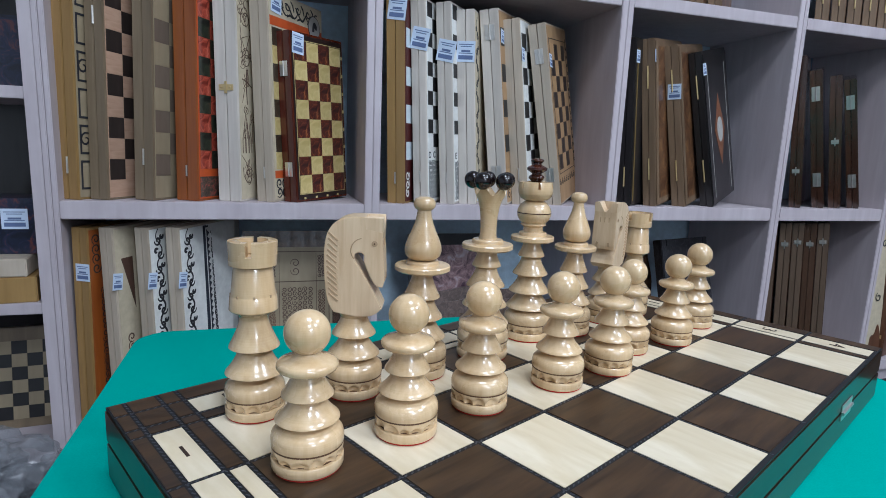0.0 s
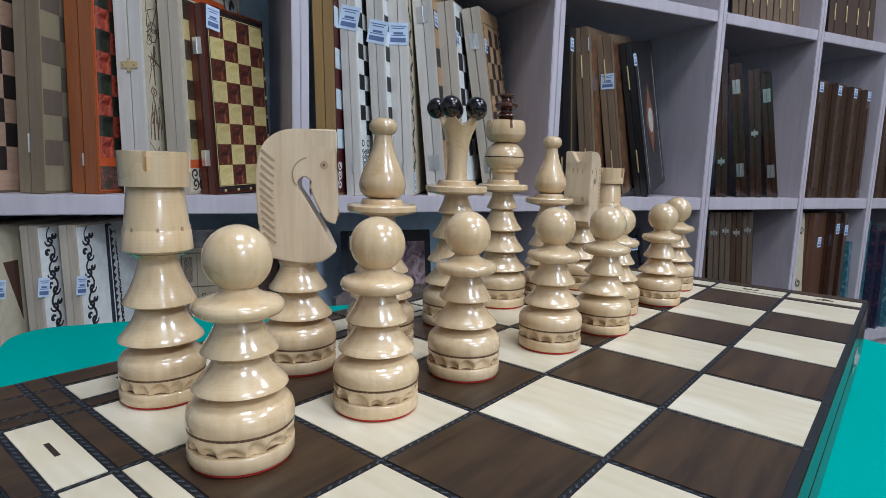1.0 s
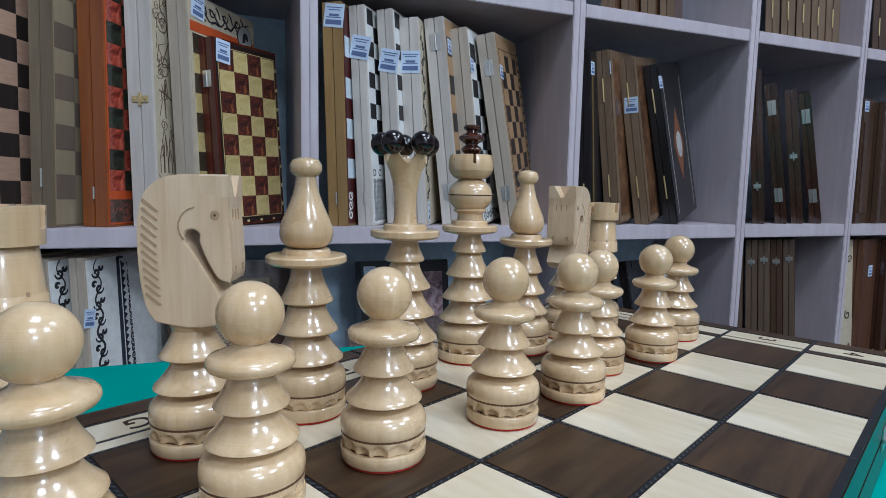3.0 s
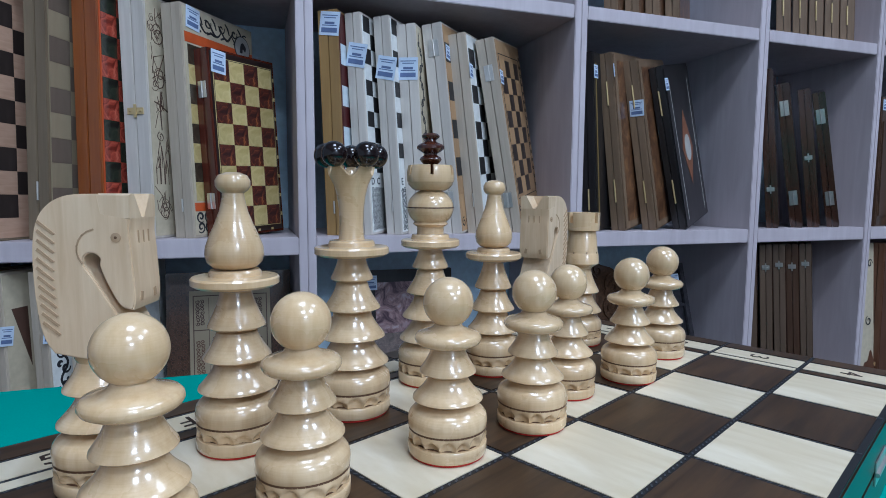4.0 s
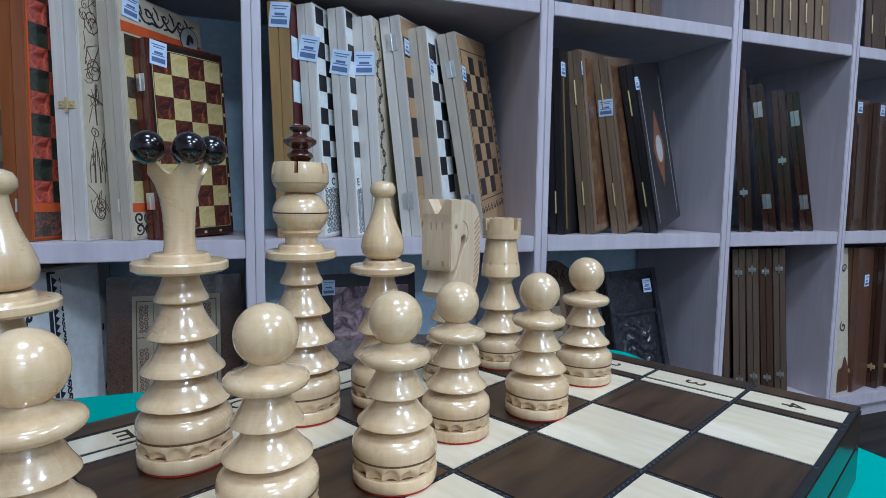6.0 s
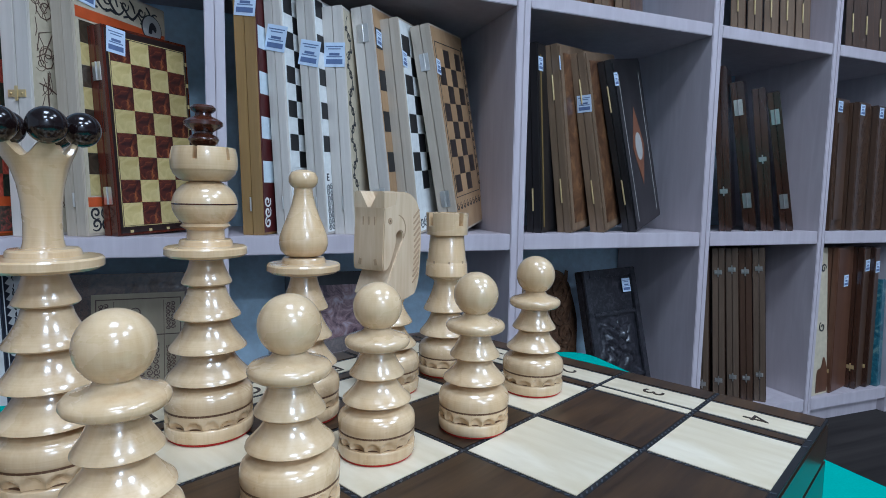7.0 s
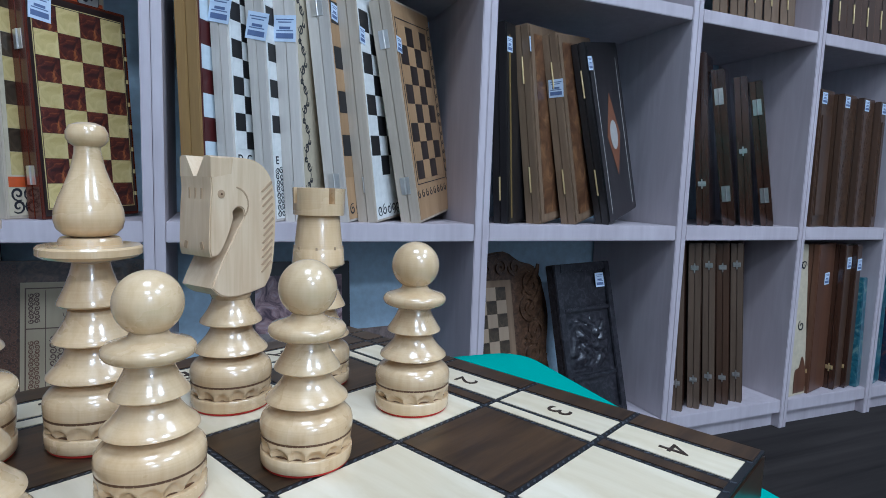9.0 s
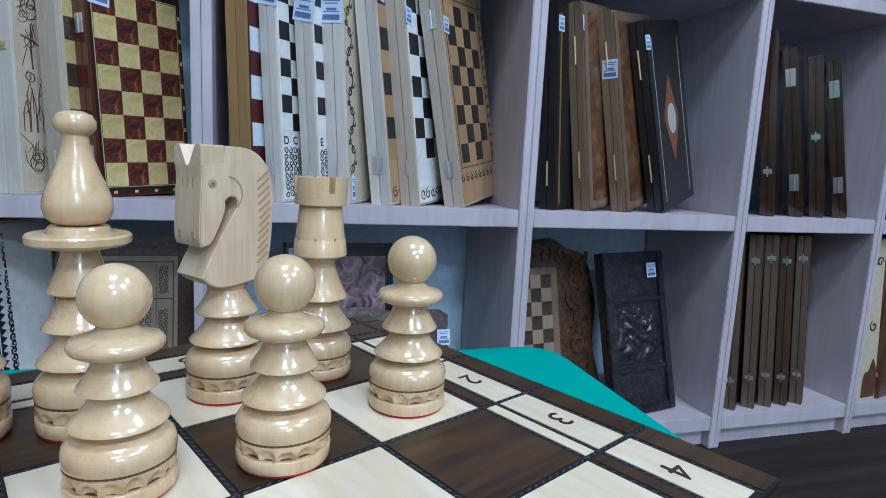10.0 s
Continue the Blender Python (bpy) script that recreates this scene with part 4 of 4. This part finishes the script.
b = game_box(0.645, ZM, 50, -7.0, 0.04, 0.21, 0.43, M_PALE, "pale folding game box with black and white squares", cover=M_WHITE)
checks(b, 0.007, 0.09, 0.0385, 5, 8, M_WHITE, M_BLACK, 0)
part("dotted_border", filigree(0.008, 0.2, 0.01, 0.035, 0.003, 22), M_INK, b)
hinge_at(b, 0.06, 0.04, 0.03, w=0.003)
price_tag(b, 0.012, 0.35, tilt=8)
b = game_box(0.735, ZM, 49, -10.4, 0.042, 0.208, 0.43, M_PALE, "pale folding game box with honey and dark brown squares, leaning", cover=M_HONEY)
checks(b, 0.02, 0.085, 0.0375, 4, 8, M_HONEY, M_BROWNBLACK, 1)
bm = bmesh.new()
for k in range(9):
    ribbon(spiral(0.014 + k * 0.0225, 0.055, 0.0085, 1.1, 1.6), 0.003, bm=bm)
for k in range(18):
    ribbon(spiral(0.194, 0.05 + k * 0.0205, 0.0055, 1.1, 0), 0.002, bm=bm)
for x0, x1, z0, z1 in ((0.012, 0.186, 0.075, 0.0765), (0.012, 0.186, 0.395, 0.3965), (0.012, 0.0135, 0.075, 0.396), (0.185, 0.1865, 0.075, 0.396)):
    box_bm(x0, -0.0018, z0, x1, -0.001, z1, bm=bm)
part("key_border", bm, M_INK, b)
hinge_at(b, 0.06, 0.042, 0.034, M_STEEL, 0.02)
hinge_at(b, 0.34, 0.042, 0.034, M_STEEL, 0.02)
price_tag(b, 0.016, 0.345, tilt=8)

# upper row, third bay
b = game_box(0.931, ZM, 34, -3.8, 0.034, 0.19, 0.415, M_BLACKBOX, "black folding game box with a gold-edged cover", cover=M_BLACKBOX)
part("gold_strip", box_bm(0.014, -0.002, 0.012, 0.02, -0.001, 0.39), M_GOLD, b)
hinge_at(b, 0.05, 0.034, 0.05, M_BRASS, 0.004)
price_tag(b, 0.016, 0.37)
for u, lean, hh in ((1.011, -7.6, 0.42), (1.102, -10.8, 0.414)):
    b = game_box(u, ZM, 32, lean, 0.034, 0.19, hh, M_WALNUT, "light walnut folding game box with a framed burl cover")
    part("cover_frame", box_bm(0.004, -0.003, 0.004, 0.186, -0.0004, hh - 0.004, 0.0012), M_WALNUT, b)
    part("cover_panel", box_bm(0.02, -0.0036, 0.02, 0.17, -0.0029, hh - 0.02), M_BURL, b, "figured burl panel")
    hinge_at(b, 0.07, 0.034, 0.055, M_BRASS, 0.004)
    hinge_at(b, 0.30, 0.034, 0.055, M_BRASS, 0.004)
    if hh < 0.417:
        price_tag(b, 0.0, 0.30, on="spine", y=0.012, tilt=4, w=0.034, h=0.038)
    else:
        price_tag(b, 0.012, 0.378)
b = game_box(1.195, ZM, 31, -13.8, 0.033, 0.19, 0.408, M_BLACKBOX, "black folding game box with a copper lozenge inlay, leaning")
part("cover_frame", box_bm(0.004, -0.0025, 0.004, 0.186, -0.0004, 0.40, 0.0012), M_BLACKBOX, b)
for x in (0.026, 0.164):
    part("inlay_line", box_bm(x - 0.001, -0.003, 0.02, x + 0.001, -0.0024, 0.372), M_SILVER, b)
loz = prism([(0.095, 0.10), (0.135, 0.196), (0.095, 0.292), (0.055, 0.196)], -0.0031, -0.0024)
part("lozenge", loz, M_COPPER, b, "copper lozenge inlay")
oval = prism(arc(0.095, 0.196, 0.022, 0.034, 0, 350, 24), -0.0037, -0.0030)
part("oval", oval, M_SILVER, b, "pale oval medallion")
hinge_at(b, 0.07, 0.033, 0.06, M_BRASS, 0.004)
hinge_at(b, 0.29, 0.033, 0.06, M_BRASS, 0.004)
price_tag(b, 0.012, 0.362)

# upper row, fourth bay
for k, (u, lean, hh) in enumerate(((1.501, -7.7, 0.42), (1.588, -12.3, 0.393), (1.652, -10.6, 0.381), (1.727, -13.9, 0.38))):
    b = game_box(u, ZM, 38, lean, 0.029, 0.16, hh, M_BROWN, "glossy dark walnut folding game box with nickel fittings", cover=M_BROWN)
    if k in (0, 2):
        clasp_at(b, 0.10 if k == 0 else 0.19, 0.029, M_STEEL)
    else:
        hinge_at(b, 0.065, 0.029, 0.04, M_STEEL, 0.02)
        hinge_at(b, hh - 0.085, 0.029, 0.04, M_STEEL, 0.02)

# upper row, fifth bay
for k, u in enumerate((1.862, 1.955, 2.037, 2.112)):
    b = game_box(u, ZM, 14, -1.5, 0.03, 0.084 if k < 3 else 0.04, 0.368 - 0.004 * k, M_MIDBROWN, "carved mid-brown game box with a price sticker", cover=M_CARVED, w=0.015)
    if k in (1, 2):
        part("carving", vine(0.042, 0.03, 0.33, 0.011, 0.006, 0.032), M_CARVED, b)
    else:
        part("raised_panel", box_bm(0.012, -0.004, 0.03, 0.072 if k == 0 else 0.03, -0.001, 0.30, 0.0012), M_MIDBROWN, b)
    price_tag(b, 0.02, 0.345 - 0.003 * k, w=0.03, h=0.03)

# lower row, first bay
b = game_box(-0.306, ZL, 64, 1.0, 0.034, 0.21, 0.425, M_MUSTARD, "orange-brown game box with a black corner ornament", cover=M_ORANGE)
part("corner_ornament", filigree(0.01, 0.05, 0.33, 0.41, 0.003, 31), M_INK, b)
part("small_ornament", filigree(0.03, 0.05, 0.05, 0.3, 0.002, 32), M_INK, b)
price_tag(b, 0.0, 0.335, on="spine", y=0.012, w=0.03, h=0.035)
SPEC = ((-0.248, M_PALE, M_CREAM, 41), (-0.184, M_PALE, M_WHITE, 42), (-0.127, M_PALE, M_WHITE, 43))
for k, (u, sp, cv, seed) in enumerate(SPEC):
    b = game_box(u, ZL, 62, -1.0, 0.03, 0.21, 0.425, sp, "pale game box with black floral scrolls on white", cover=cv)
    if k == 0:
        tri = prism([(0.018, 0.36), (0.05, 0.36), (0.05, 0.25)], -0.0018, -0.001)
        part("corner_ornament", tri, M_SEPIA, b)
        part("lower_ornament", filigree(0.02, 0.05, 0.10, 0.2, 0.003, 40), M_SEPIA, b)
    else:
        part("floral_scroll", vine(0.03, 0.02, 0.42, 0.0085, 0.0048, 0.03), M_INK, b)
    price_tag(b, 0.004, 0.315, tilt=10, w=0.026, h=0.034)
b = game_box(-0.081, ZL, 72, -1.5, 0.024, 0.20, 0.42, M_NAVY, "dark navy game box with white lace and zigzag border", w=0.09, cover=M_WHITE)
teeth = [(0.006, 0.012)]
for k in range(28):
    teeth += [(0.020, 0.019 + k * 0.0142), (0.0085, 0.0255 + k * 0.0142)]
bm = prism(teeth + [(0.006, 0.412)], -0.0019, -0.001)
part("zigzag", bm, M_NAVY, b)
part("lace", filigree(0.026, 0.062, 0.012, 0.405, 0.0044, 51, 0.02), M_INK, b)
bm = vine(0.12, 0.03, 0.38, 0.022, 0.006, 0.09)
part("scroll", bm, M_INK, b)
price_tag(b, 0.14, 0.26, w=0.026, h=0.034)


def panel_thing(name, u, w, z, a, back, W, Hh, T, mat, label, category, lean=0.0):
    ob = thing(name, box_pose(u, w, z, a, lean, back), label, category)
    part("panel", box_bm(0, 0, 0, W, T, Hh, 0.002), mat, ob)
    return ob


b = panel_thing("marquetry_board", -0.018, 0.115, ZL, 2, 9, 0.255, 0.40, 0.03, M_CARVED, "ornate marquetry game board with sepia floral print", "game board")
part("field", box_bm(0.045, -0.0012, 0.03, 0.21, 0.001, 0.36), M_TAN, b, "tan field")
part("print", filigree(0.006, 0.042, 0.006, 0.394, 0.0024, 61, 0.016), M_REDBROWN, b)
part("print", filigree(0.213, 0.25, 0.006, 0.394, 0.0024, 65, 0.016), M_REDBROWN, b)
part("print", filigree(0.088, 0.168, 0.05, 0.26, 0.0022, 62, 0.017), M_SEPIA, b)
for x0, x1, z0, z1 in ((0.052, 0.203, 0.275, 0.277), (0.052, 0.054, 0.04, 0.35), (0.201, 0.203, 0.04, 0.35), (0.052, 0.203, 0.04, 0.042), (0.052, 0.203, 0.348, 0.35), (0.083, 0.084, 0.04, 0.345), (0.171, 0.172, 0.04, 0.345)):
    part("ruled_line", box_bm(x0, -0.0018, z0, x1, -0.001, z1), M_SEPIA, b)
for x0 in (0.057, 0.175):
    part("print", filigree(x0, x0 + 0.022, 0.285, 0.34, 0.0022, 63, 0.012), M_SEPIA, b)
    part("print", filigree(x0, x0 + 0.022, 0.05, 0.26, 0.002, 66, 0.012), M_REDBROWN, b)
part("rosette", filigree(0.11, 0.145, 0.29, 0.335, 0.0022, 64), M_SEPIA, b)

# lower row, second bay
b = panel_thing("picture_box", 0.40, 0.12, ZL, 10, 8, 0.24, 0.39, 0.04, M_BLACKBOX, "dark game box with a colourful painted picture", "game box")
part("picture", box_bm(0.03, -0.0012, 0.06, 0.22, 0.001, 0.36), M_PICTURE, b, "blurred painted picture in plain patches")
price_tag(b, 0.02, 0.36, w=0.03, h=0.034)


def lobed(W, Hh, lobes=5, amp=0.02):
    pts = []
    for k in range(60):
        f = k / 60
        a = 2 * math.pi * f
        c, s = math.cos(a), math.sin(a)
        q = 1 / max(abs(c), abs(s))
        q = 1 + (q - 1) * 0.75
        r = 1 + amp / 0.15 * math.cos(a * 8) * 0.25
        pts.append((W / 2 + W / 2 * c * q * r * 0.97, Hh / 2 + Hh / 2 * s * q * r * 0.97))
    return pts


ob = thing("carved_board", box_pose(0.34, 0.035, ZL, 4, 0, 14), "carved grey-brown wooden game board with a scalloped edge", "game board")
part("panel", prism(lobed(0.42, 0.27), 0, 0.03), M_CARVEDGREY, ob)
inner = [(0.21 + (x - 0.21) * 0.8, 0.135 + (z - 0.135) * 0.78) for x, z in lobed(0.42, 0.27)]
part("raised_field", prism(inner, -0.006, 0.0), M_CARVEDGREY, ob)
part("carving", filigree(0.05, 0.37, 0.05, 0.15, 0.006, 71), M_CARVED, ob, at=pose(0, -0.006, 0))
g = letter("RUSSIA", 0.23, 0, 0.042, ob, M_CARVED, 0)
g.name = "carved_word"
g.matrix_basis = pose(0.23, -0.0065, 0.185, 90, 0, 0)
price_tag(ob, 0.395, 0.2, w=0.03, h=0.034)

# lower row, third bay
ob = thing("carved_chess_board", box_pose(0.885, 0.05, ZL, 14, -2, 12), "carved brown chess board with scrollwork and inlaid squares", "game board")
out = smooth_outline([(0.0, 0.0), (0.255, 0.0), (0.275, 0.06), (0.258, 0.15), (0.275, 0.25), (0.262, 0.33), (0.24, 0.375), (0.19, 0.39), (0.14, 0.415), (0.06, 0.405), (0.0, 0.412)], (0, 1, 10), 3)
bm = prism(out, 0, 0.03)
bmesh.ops.bevel(bm, geom=[e for e in bm.edges if abs(e.verts[0].co.y - e.verts[1].co.y) < 1e-6], offset=0.006, segments=2, affect="EDGES")
part("panel", bm, M_CARVED, ob)
for k in range(6):
    z = 0.05 + 0.056 * k
    part("volute", ribbon(spiral(0.205 + 0.012 * (k % 2), z, 0.034, 1.5, 1.2 * k, 26, 1 if k % 2 else -1), 0.011, thick=0.004), M_CARVED, ob, smooth=True)
    part("leaf", ribbon([(0.185, z - 0.02), (0.215, z + 0.004), (0.24, z + 0.03), (0.247, z + 0.05)], 0.014, thick=0.003), M_CARVED, ob, smooth=True)
for k in range(4):
    part("volute", ribbon(spiral(0.03 + 0.045 * k, 0.375, 0.021, 1.4, k, 22, 1 if k % 2 else -1), 0.008, thick=0.004), M_CARVED, ob, smooth=True)
part("field_frame", box_bm(0.0, -0.003, 0.062, 0.15, 0.001, 0.345, 0.001), M_WALNUT, ob, "flat tan field")
checks(ob, 0.006, 0.075, 0.031, 4, 8, M_HONEYPALE, M_DKCHECK, 1, -0.003, 0.0318)
price_tag(ob, 0.012, 0.27, w=0.016, h=0.034)
ob = thing("relief_picture", box_pose(1.135, 0.03, ZL, 10, -3.5, 13), "near-black framed panel with a carved relief", "carved panel")
part("panel", box_bm(0, 0.004, 0, 0.19, 0.028, 0.385, 0.002), M_CARVEDDK, ob)
for x0, x1, z0, z1 in ((0, 0.02, 0, 0.385), (0.17, 0.19, 0, 0.385), (0.02, 0.17, 0, 0.02), (0.02, 0.17, 0.365, 0.385), (0.02, 0.17, 0.265, 0.275), (0.02, 0.17, 0.10, 0.11)):
    part("frame_bar", box_bm(x0, -0.004, z0, x1, 0.006, z1, 0.002), M_CARVEDDK, ob)
bm, nx, nz = bmesh.new(), 44, 52
grid = [[bm.verts.new((0.022 + 0.146 * i / nx, 0.0042, 0.112 + 0.152 * k / nz)) for k in range(nz + 1)] for i in range(nx + 1)]
for i in range(nx + 1):
    for k in range(nz + 1):
        v = grid[i][k].co
        hump = max(0.0, 1 - ((i / nx - 0.5) * 2.1) ** 4) * max(0.0, 1 - ((k / nz - 0.5) * 2.1) ** 4)
        v.y -= 0.013 * hump * abs(noise.noise(Vector((v.x * 38, v.z * 38, 3.0)))) ** 0.6 + 0.004 * hump * abs(noise.noise(Vector((v.x * 110, v.z * 110, 9.0))))
for i in range(nx):
    for k in range(nz):
        bm.faces.new((grid[i][k], grid[i + 1][k], grid[i + 1][k + 1], grid[i][k + 1]))
part("relief", bm, M_CARVEDDK, ob, "carved relief in shallow lumps", True)
price_tag(ob, 0.15, 0.338, w=0.03, h=0.036)

# lower row, fourth bay
b = game_box(1.425, ZL, 42, -4.5, 0.016, 0.19, 0.43, M_WALNUT, "light wooden game board standing on edge", seam=False)
for k, (u, lean) in enumerate(((1.462, -4.6), (1.52, -5.2), (1.572, -5.8), (1.622, -6.2), (1.672, -6.2))):
    b = game_box(u, ZL, 40, lean, 0.029, 0.19, 0.438, M_OAK if k != 3 else M_MIDBROWN, "brown wooden folding game box with two nickel clasps", cover=M_BROWN)
    clasp_at(b, 0.07 + 0.004 * (k % 3), 0.029, M_STEEL)
    clasp_at(b, 0.375 - 0.006 * (k % 2), 0.029, M_STEEL)

# lower row, fifth bay
b = panel_thing("printed_board", 1.842, 0.012, ZL, 8, 3, 0.09, 0.43, 0.02, M_CREAM, "cream game board with a dark printed figure", "game board")
for x, z, rr, turn in ((0.045, 0.37, 0.014, 0), (0.03, 0.37, 0.010, 1), (0.045, 0.2, 0.016, 2)):
    part("print", ribbon(spiral(x, z, rr, 1.2, turn), 0.004), M_INK, b)
part("print", prism(smooth_outline([(0.02, 0.008), (0.075, 0.008), (0.08, 0.06), (0.06, 0.11), (0.045, 0.08), (0.025, 0.07)], (0, 1), 4), -0.0018, -0.001), M_REDBROWN, b)
for k, (u, wd, zt) in enumerate(((1.925, 0.11, 0.33), (2.035, 0.052, 0.375), (2.085, 0.04, 0.37))):
    b = game_box(u, ZL, 14, -1.6, 0.03, wd, 0.43, M_REDBROWN if k == 0 else M_BROWN, "red-brown wooden game box with a price sticker", cover=M_REDBROWN if k == 0 else M_MIDBROWN, w=0.016)
    price_tag(b, wd * 0.55, zt, w=0.03, h=0.034)
    clasp_at(b, 0.06, 0.03, M_BRASS)
b = panel_thing("blue_card_box", 2.128, 0.01, ZL, 14, 2, 0.03, 0.33, 0.02, M_BLUEBOX, "blue printed card game box", "game box")

# sixth and seventh bays
for u0, n in ((2.23, 4), (2.62, 4)):
    for k in range(n):
        b = game_box(u0 + 0.075 * k, ZM, 14, -1.5, 0.03, 0.07, 0.37 - 0.006 * (k % 2), M_MIDBROWN, "carved mid-brown game box with a price sticker", cover=M_CARVED, w=0.015)
        price_tag(b, 0.02, 0.345, w=0.03, h=0.03)
    for k in range(n + 1):
        b = game_box(u0 - 0.015 + 0.062 * k, ZL, 16, -2.0, 0.03, 0.055, 0.40 - 0.02 * (k % 3), M_BLUEBOX if k % 3 == 0 else M_DARKPRINT, "blue and dark printed card game box standing upright", seam=False, w=0.015)

# row above
for u0, n, mat, hh in ((1.50, 5, M_WALNUT, 0.40), (0.97, 4, M_WALNUT, 0.40), (1.93, 4, M_MIDBROWN, 0.38), (0.36, 5, M_PALE, 0.4)):
    for k in range(n):
        b = game_box(u0 + 0.058 * k, SH_UP[1] + 0.0002, 40, -4.0, 0.032, 0.17, hh, mat, "brown wooden folding game box on the upper shelf", cover=M_BURL)
        hinge_at(b, 0.05, 0.032, 0.05, M_BRASS, 0.004)

# ---- neighbouring shelves with small games ----
side = thing("side_shelving", SHELF, "pale laminate side shelving with small games", "shelves")
part("upright", box_bm(-0.377, -0.001, 0, -0.3565, DEPTH, 1.55, 0.001), M_SHELF, side)
part("upright", box_bm(-0.98, 0, 0, -0.96, DEPTH, 1.55, 0.001), M_SHELF, side)
for z in (0.34, 0.745, 1.1):
    part("shelf", box_bm(-0.9595, 0.002, z, -0.3775, DEPTH - 0.002, z + 0.022, 0.001), M_SHELF, side)
part("shelf", box_bm(-0.9595, 0.002, 0.03, -0.3775, DEPTH - 0.002, 0.05, 0.001), M_SHELF, side)
carton = thing("small_game_box", SHELF @ pose(-0.43, 0.06, 0.767), "small dark blue and red printed game box", "game box")
part("body", box_bm(-0.08, 0, 0, 0.04, 0.1, 0.13, 0.001), M_DARKPRINT, carton)
part("stripe", box_bm(-0.07, -0.001, 0.02, -0.02, 0.0, 0.05), M_RED, carton)
price_tag(carton, -0.02, 0.09, w=0.03, h=0.05)
flat = thing("flat_wooden_box", SHELF @ pose(-0.47, 0.0, 0.3622, 0, 0, 8), "flat light wooden game box lying on the shelf", "game box")
part("body", box_bm(-0.12, 0, 0, 0.085, 0.2, 0.05, 0.002), M_MUSTARD, flat)
price_tag(flat, 0.0, 0.025, w=0.05, h=0.016)
flat2 = thing("flat_wooden_box", SHELF @ pose(-0.48, 0.005, 0.4128, 0, 0, 4), "flat pale wooden game box lying on another box", "game box")
part("body", box_bm(-0.12, 0, 0, 0.08, 0.19, 0.035, 0.002), M_PALE, flat2)
carton2 = thing("small_game_box", SHELF @ pose(-0.45, 0.06, 0.4482), "small dark printed game boxes on a flat box", "game box")
part("body", box_bm(-0.1, 0, 0, 0.055, 0.1, 0.11, 0.001), M_DARKPRINT, carton2)
price_tag(carton2, 0.02, 0.07, w=0.045, h=0.04)
lowb = thing("chess_board_panel", SHELF @ pose(-0.56, 0.12, 0.0502, -10, 0, 5), "black and white chess board leaning in the shelf", "game board")
part("panel", box_bm(0, 0, 0, 0.17, 0.02, 0.22, 0.001), M_OLIVE, lowb)
checks(lowb, 0.012, 0.02, 0.0285, 5, 6, M_TAN, M_BLACK, 0)
# black sheet added as the shade deep inside the side shelving
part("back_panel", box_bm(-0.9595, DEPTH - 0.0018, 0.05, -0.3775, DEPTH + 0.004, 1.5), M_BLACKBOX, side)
m, t, bs = nodes_of("crumpled_clear_plastic")
bs.inputs["Base Color"].default_value = (0.25, 0.26, 0.28, 1)
bs.inputs["Roughness"].default_value, bs.inputs["Alpha"].default_value = 0.15, 0.45
for bx, by, sd in ((-0.45, -0.05, 1), (-0.56, -0.02, 2), (-0.49, -0.10, 3)):
    bm = bmesh.new()
    bmesh.ops.create_icosphere(bm, subdivisions=4, radius=0.09)
    for v in bm.verts:
        k = 1 + 0.45 * noise.noise(v.co * 22 + Vector((sd * 7, 0, 0))) + 0.2 * noise.noise(v.co * 60)
        v.co = Vector((v.co.x * k, v.co.y * k * 0.8, max(-0.05, v.co.z * k * 0.7)))
    bag = mesh_ob("plastic_bag", bm, m)
    bag.matrix_basis = SHELF @ pose(bx, by, 0.0505)
    tagged(bag, "crumpled clear plastic bag on the floor", "bag")
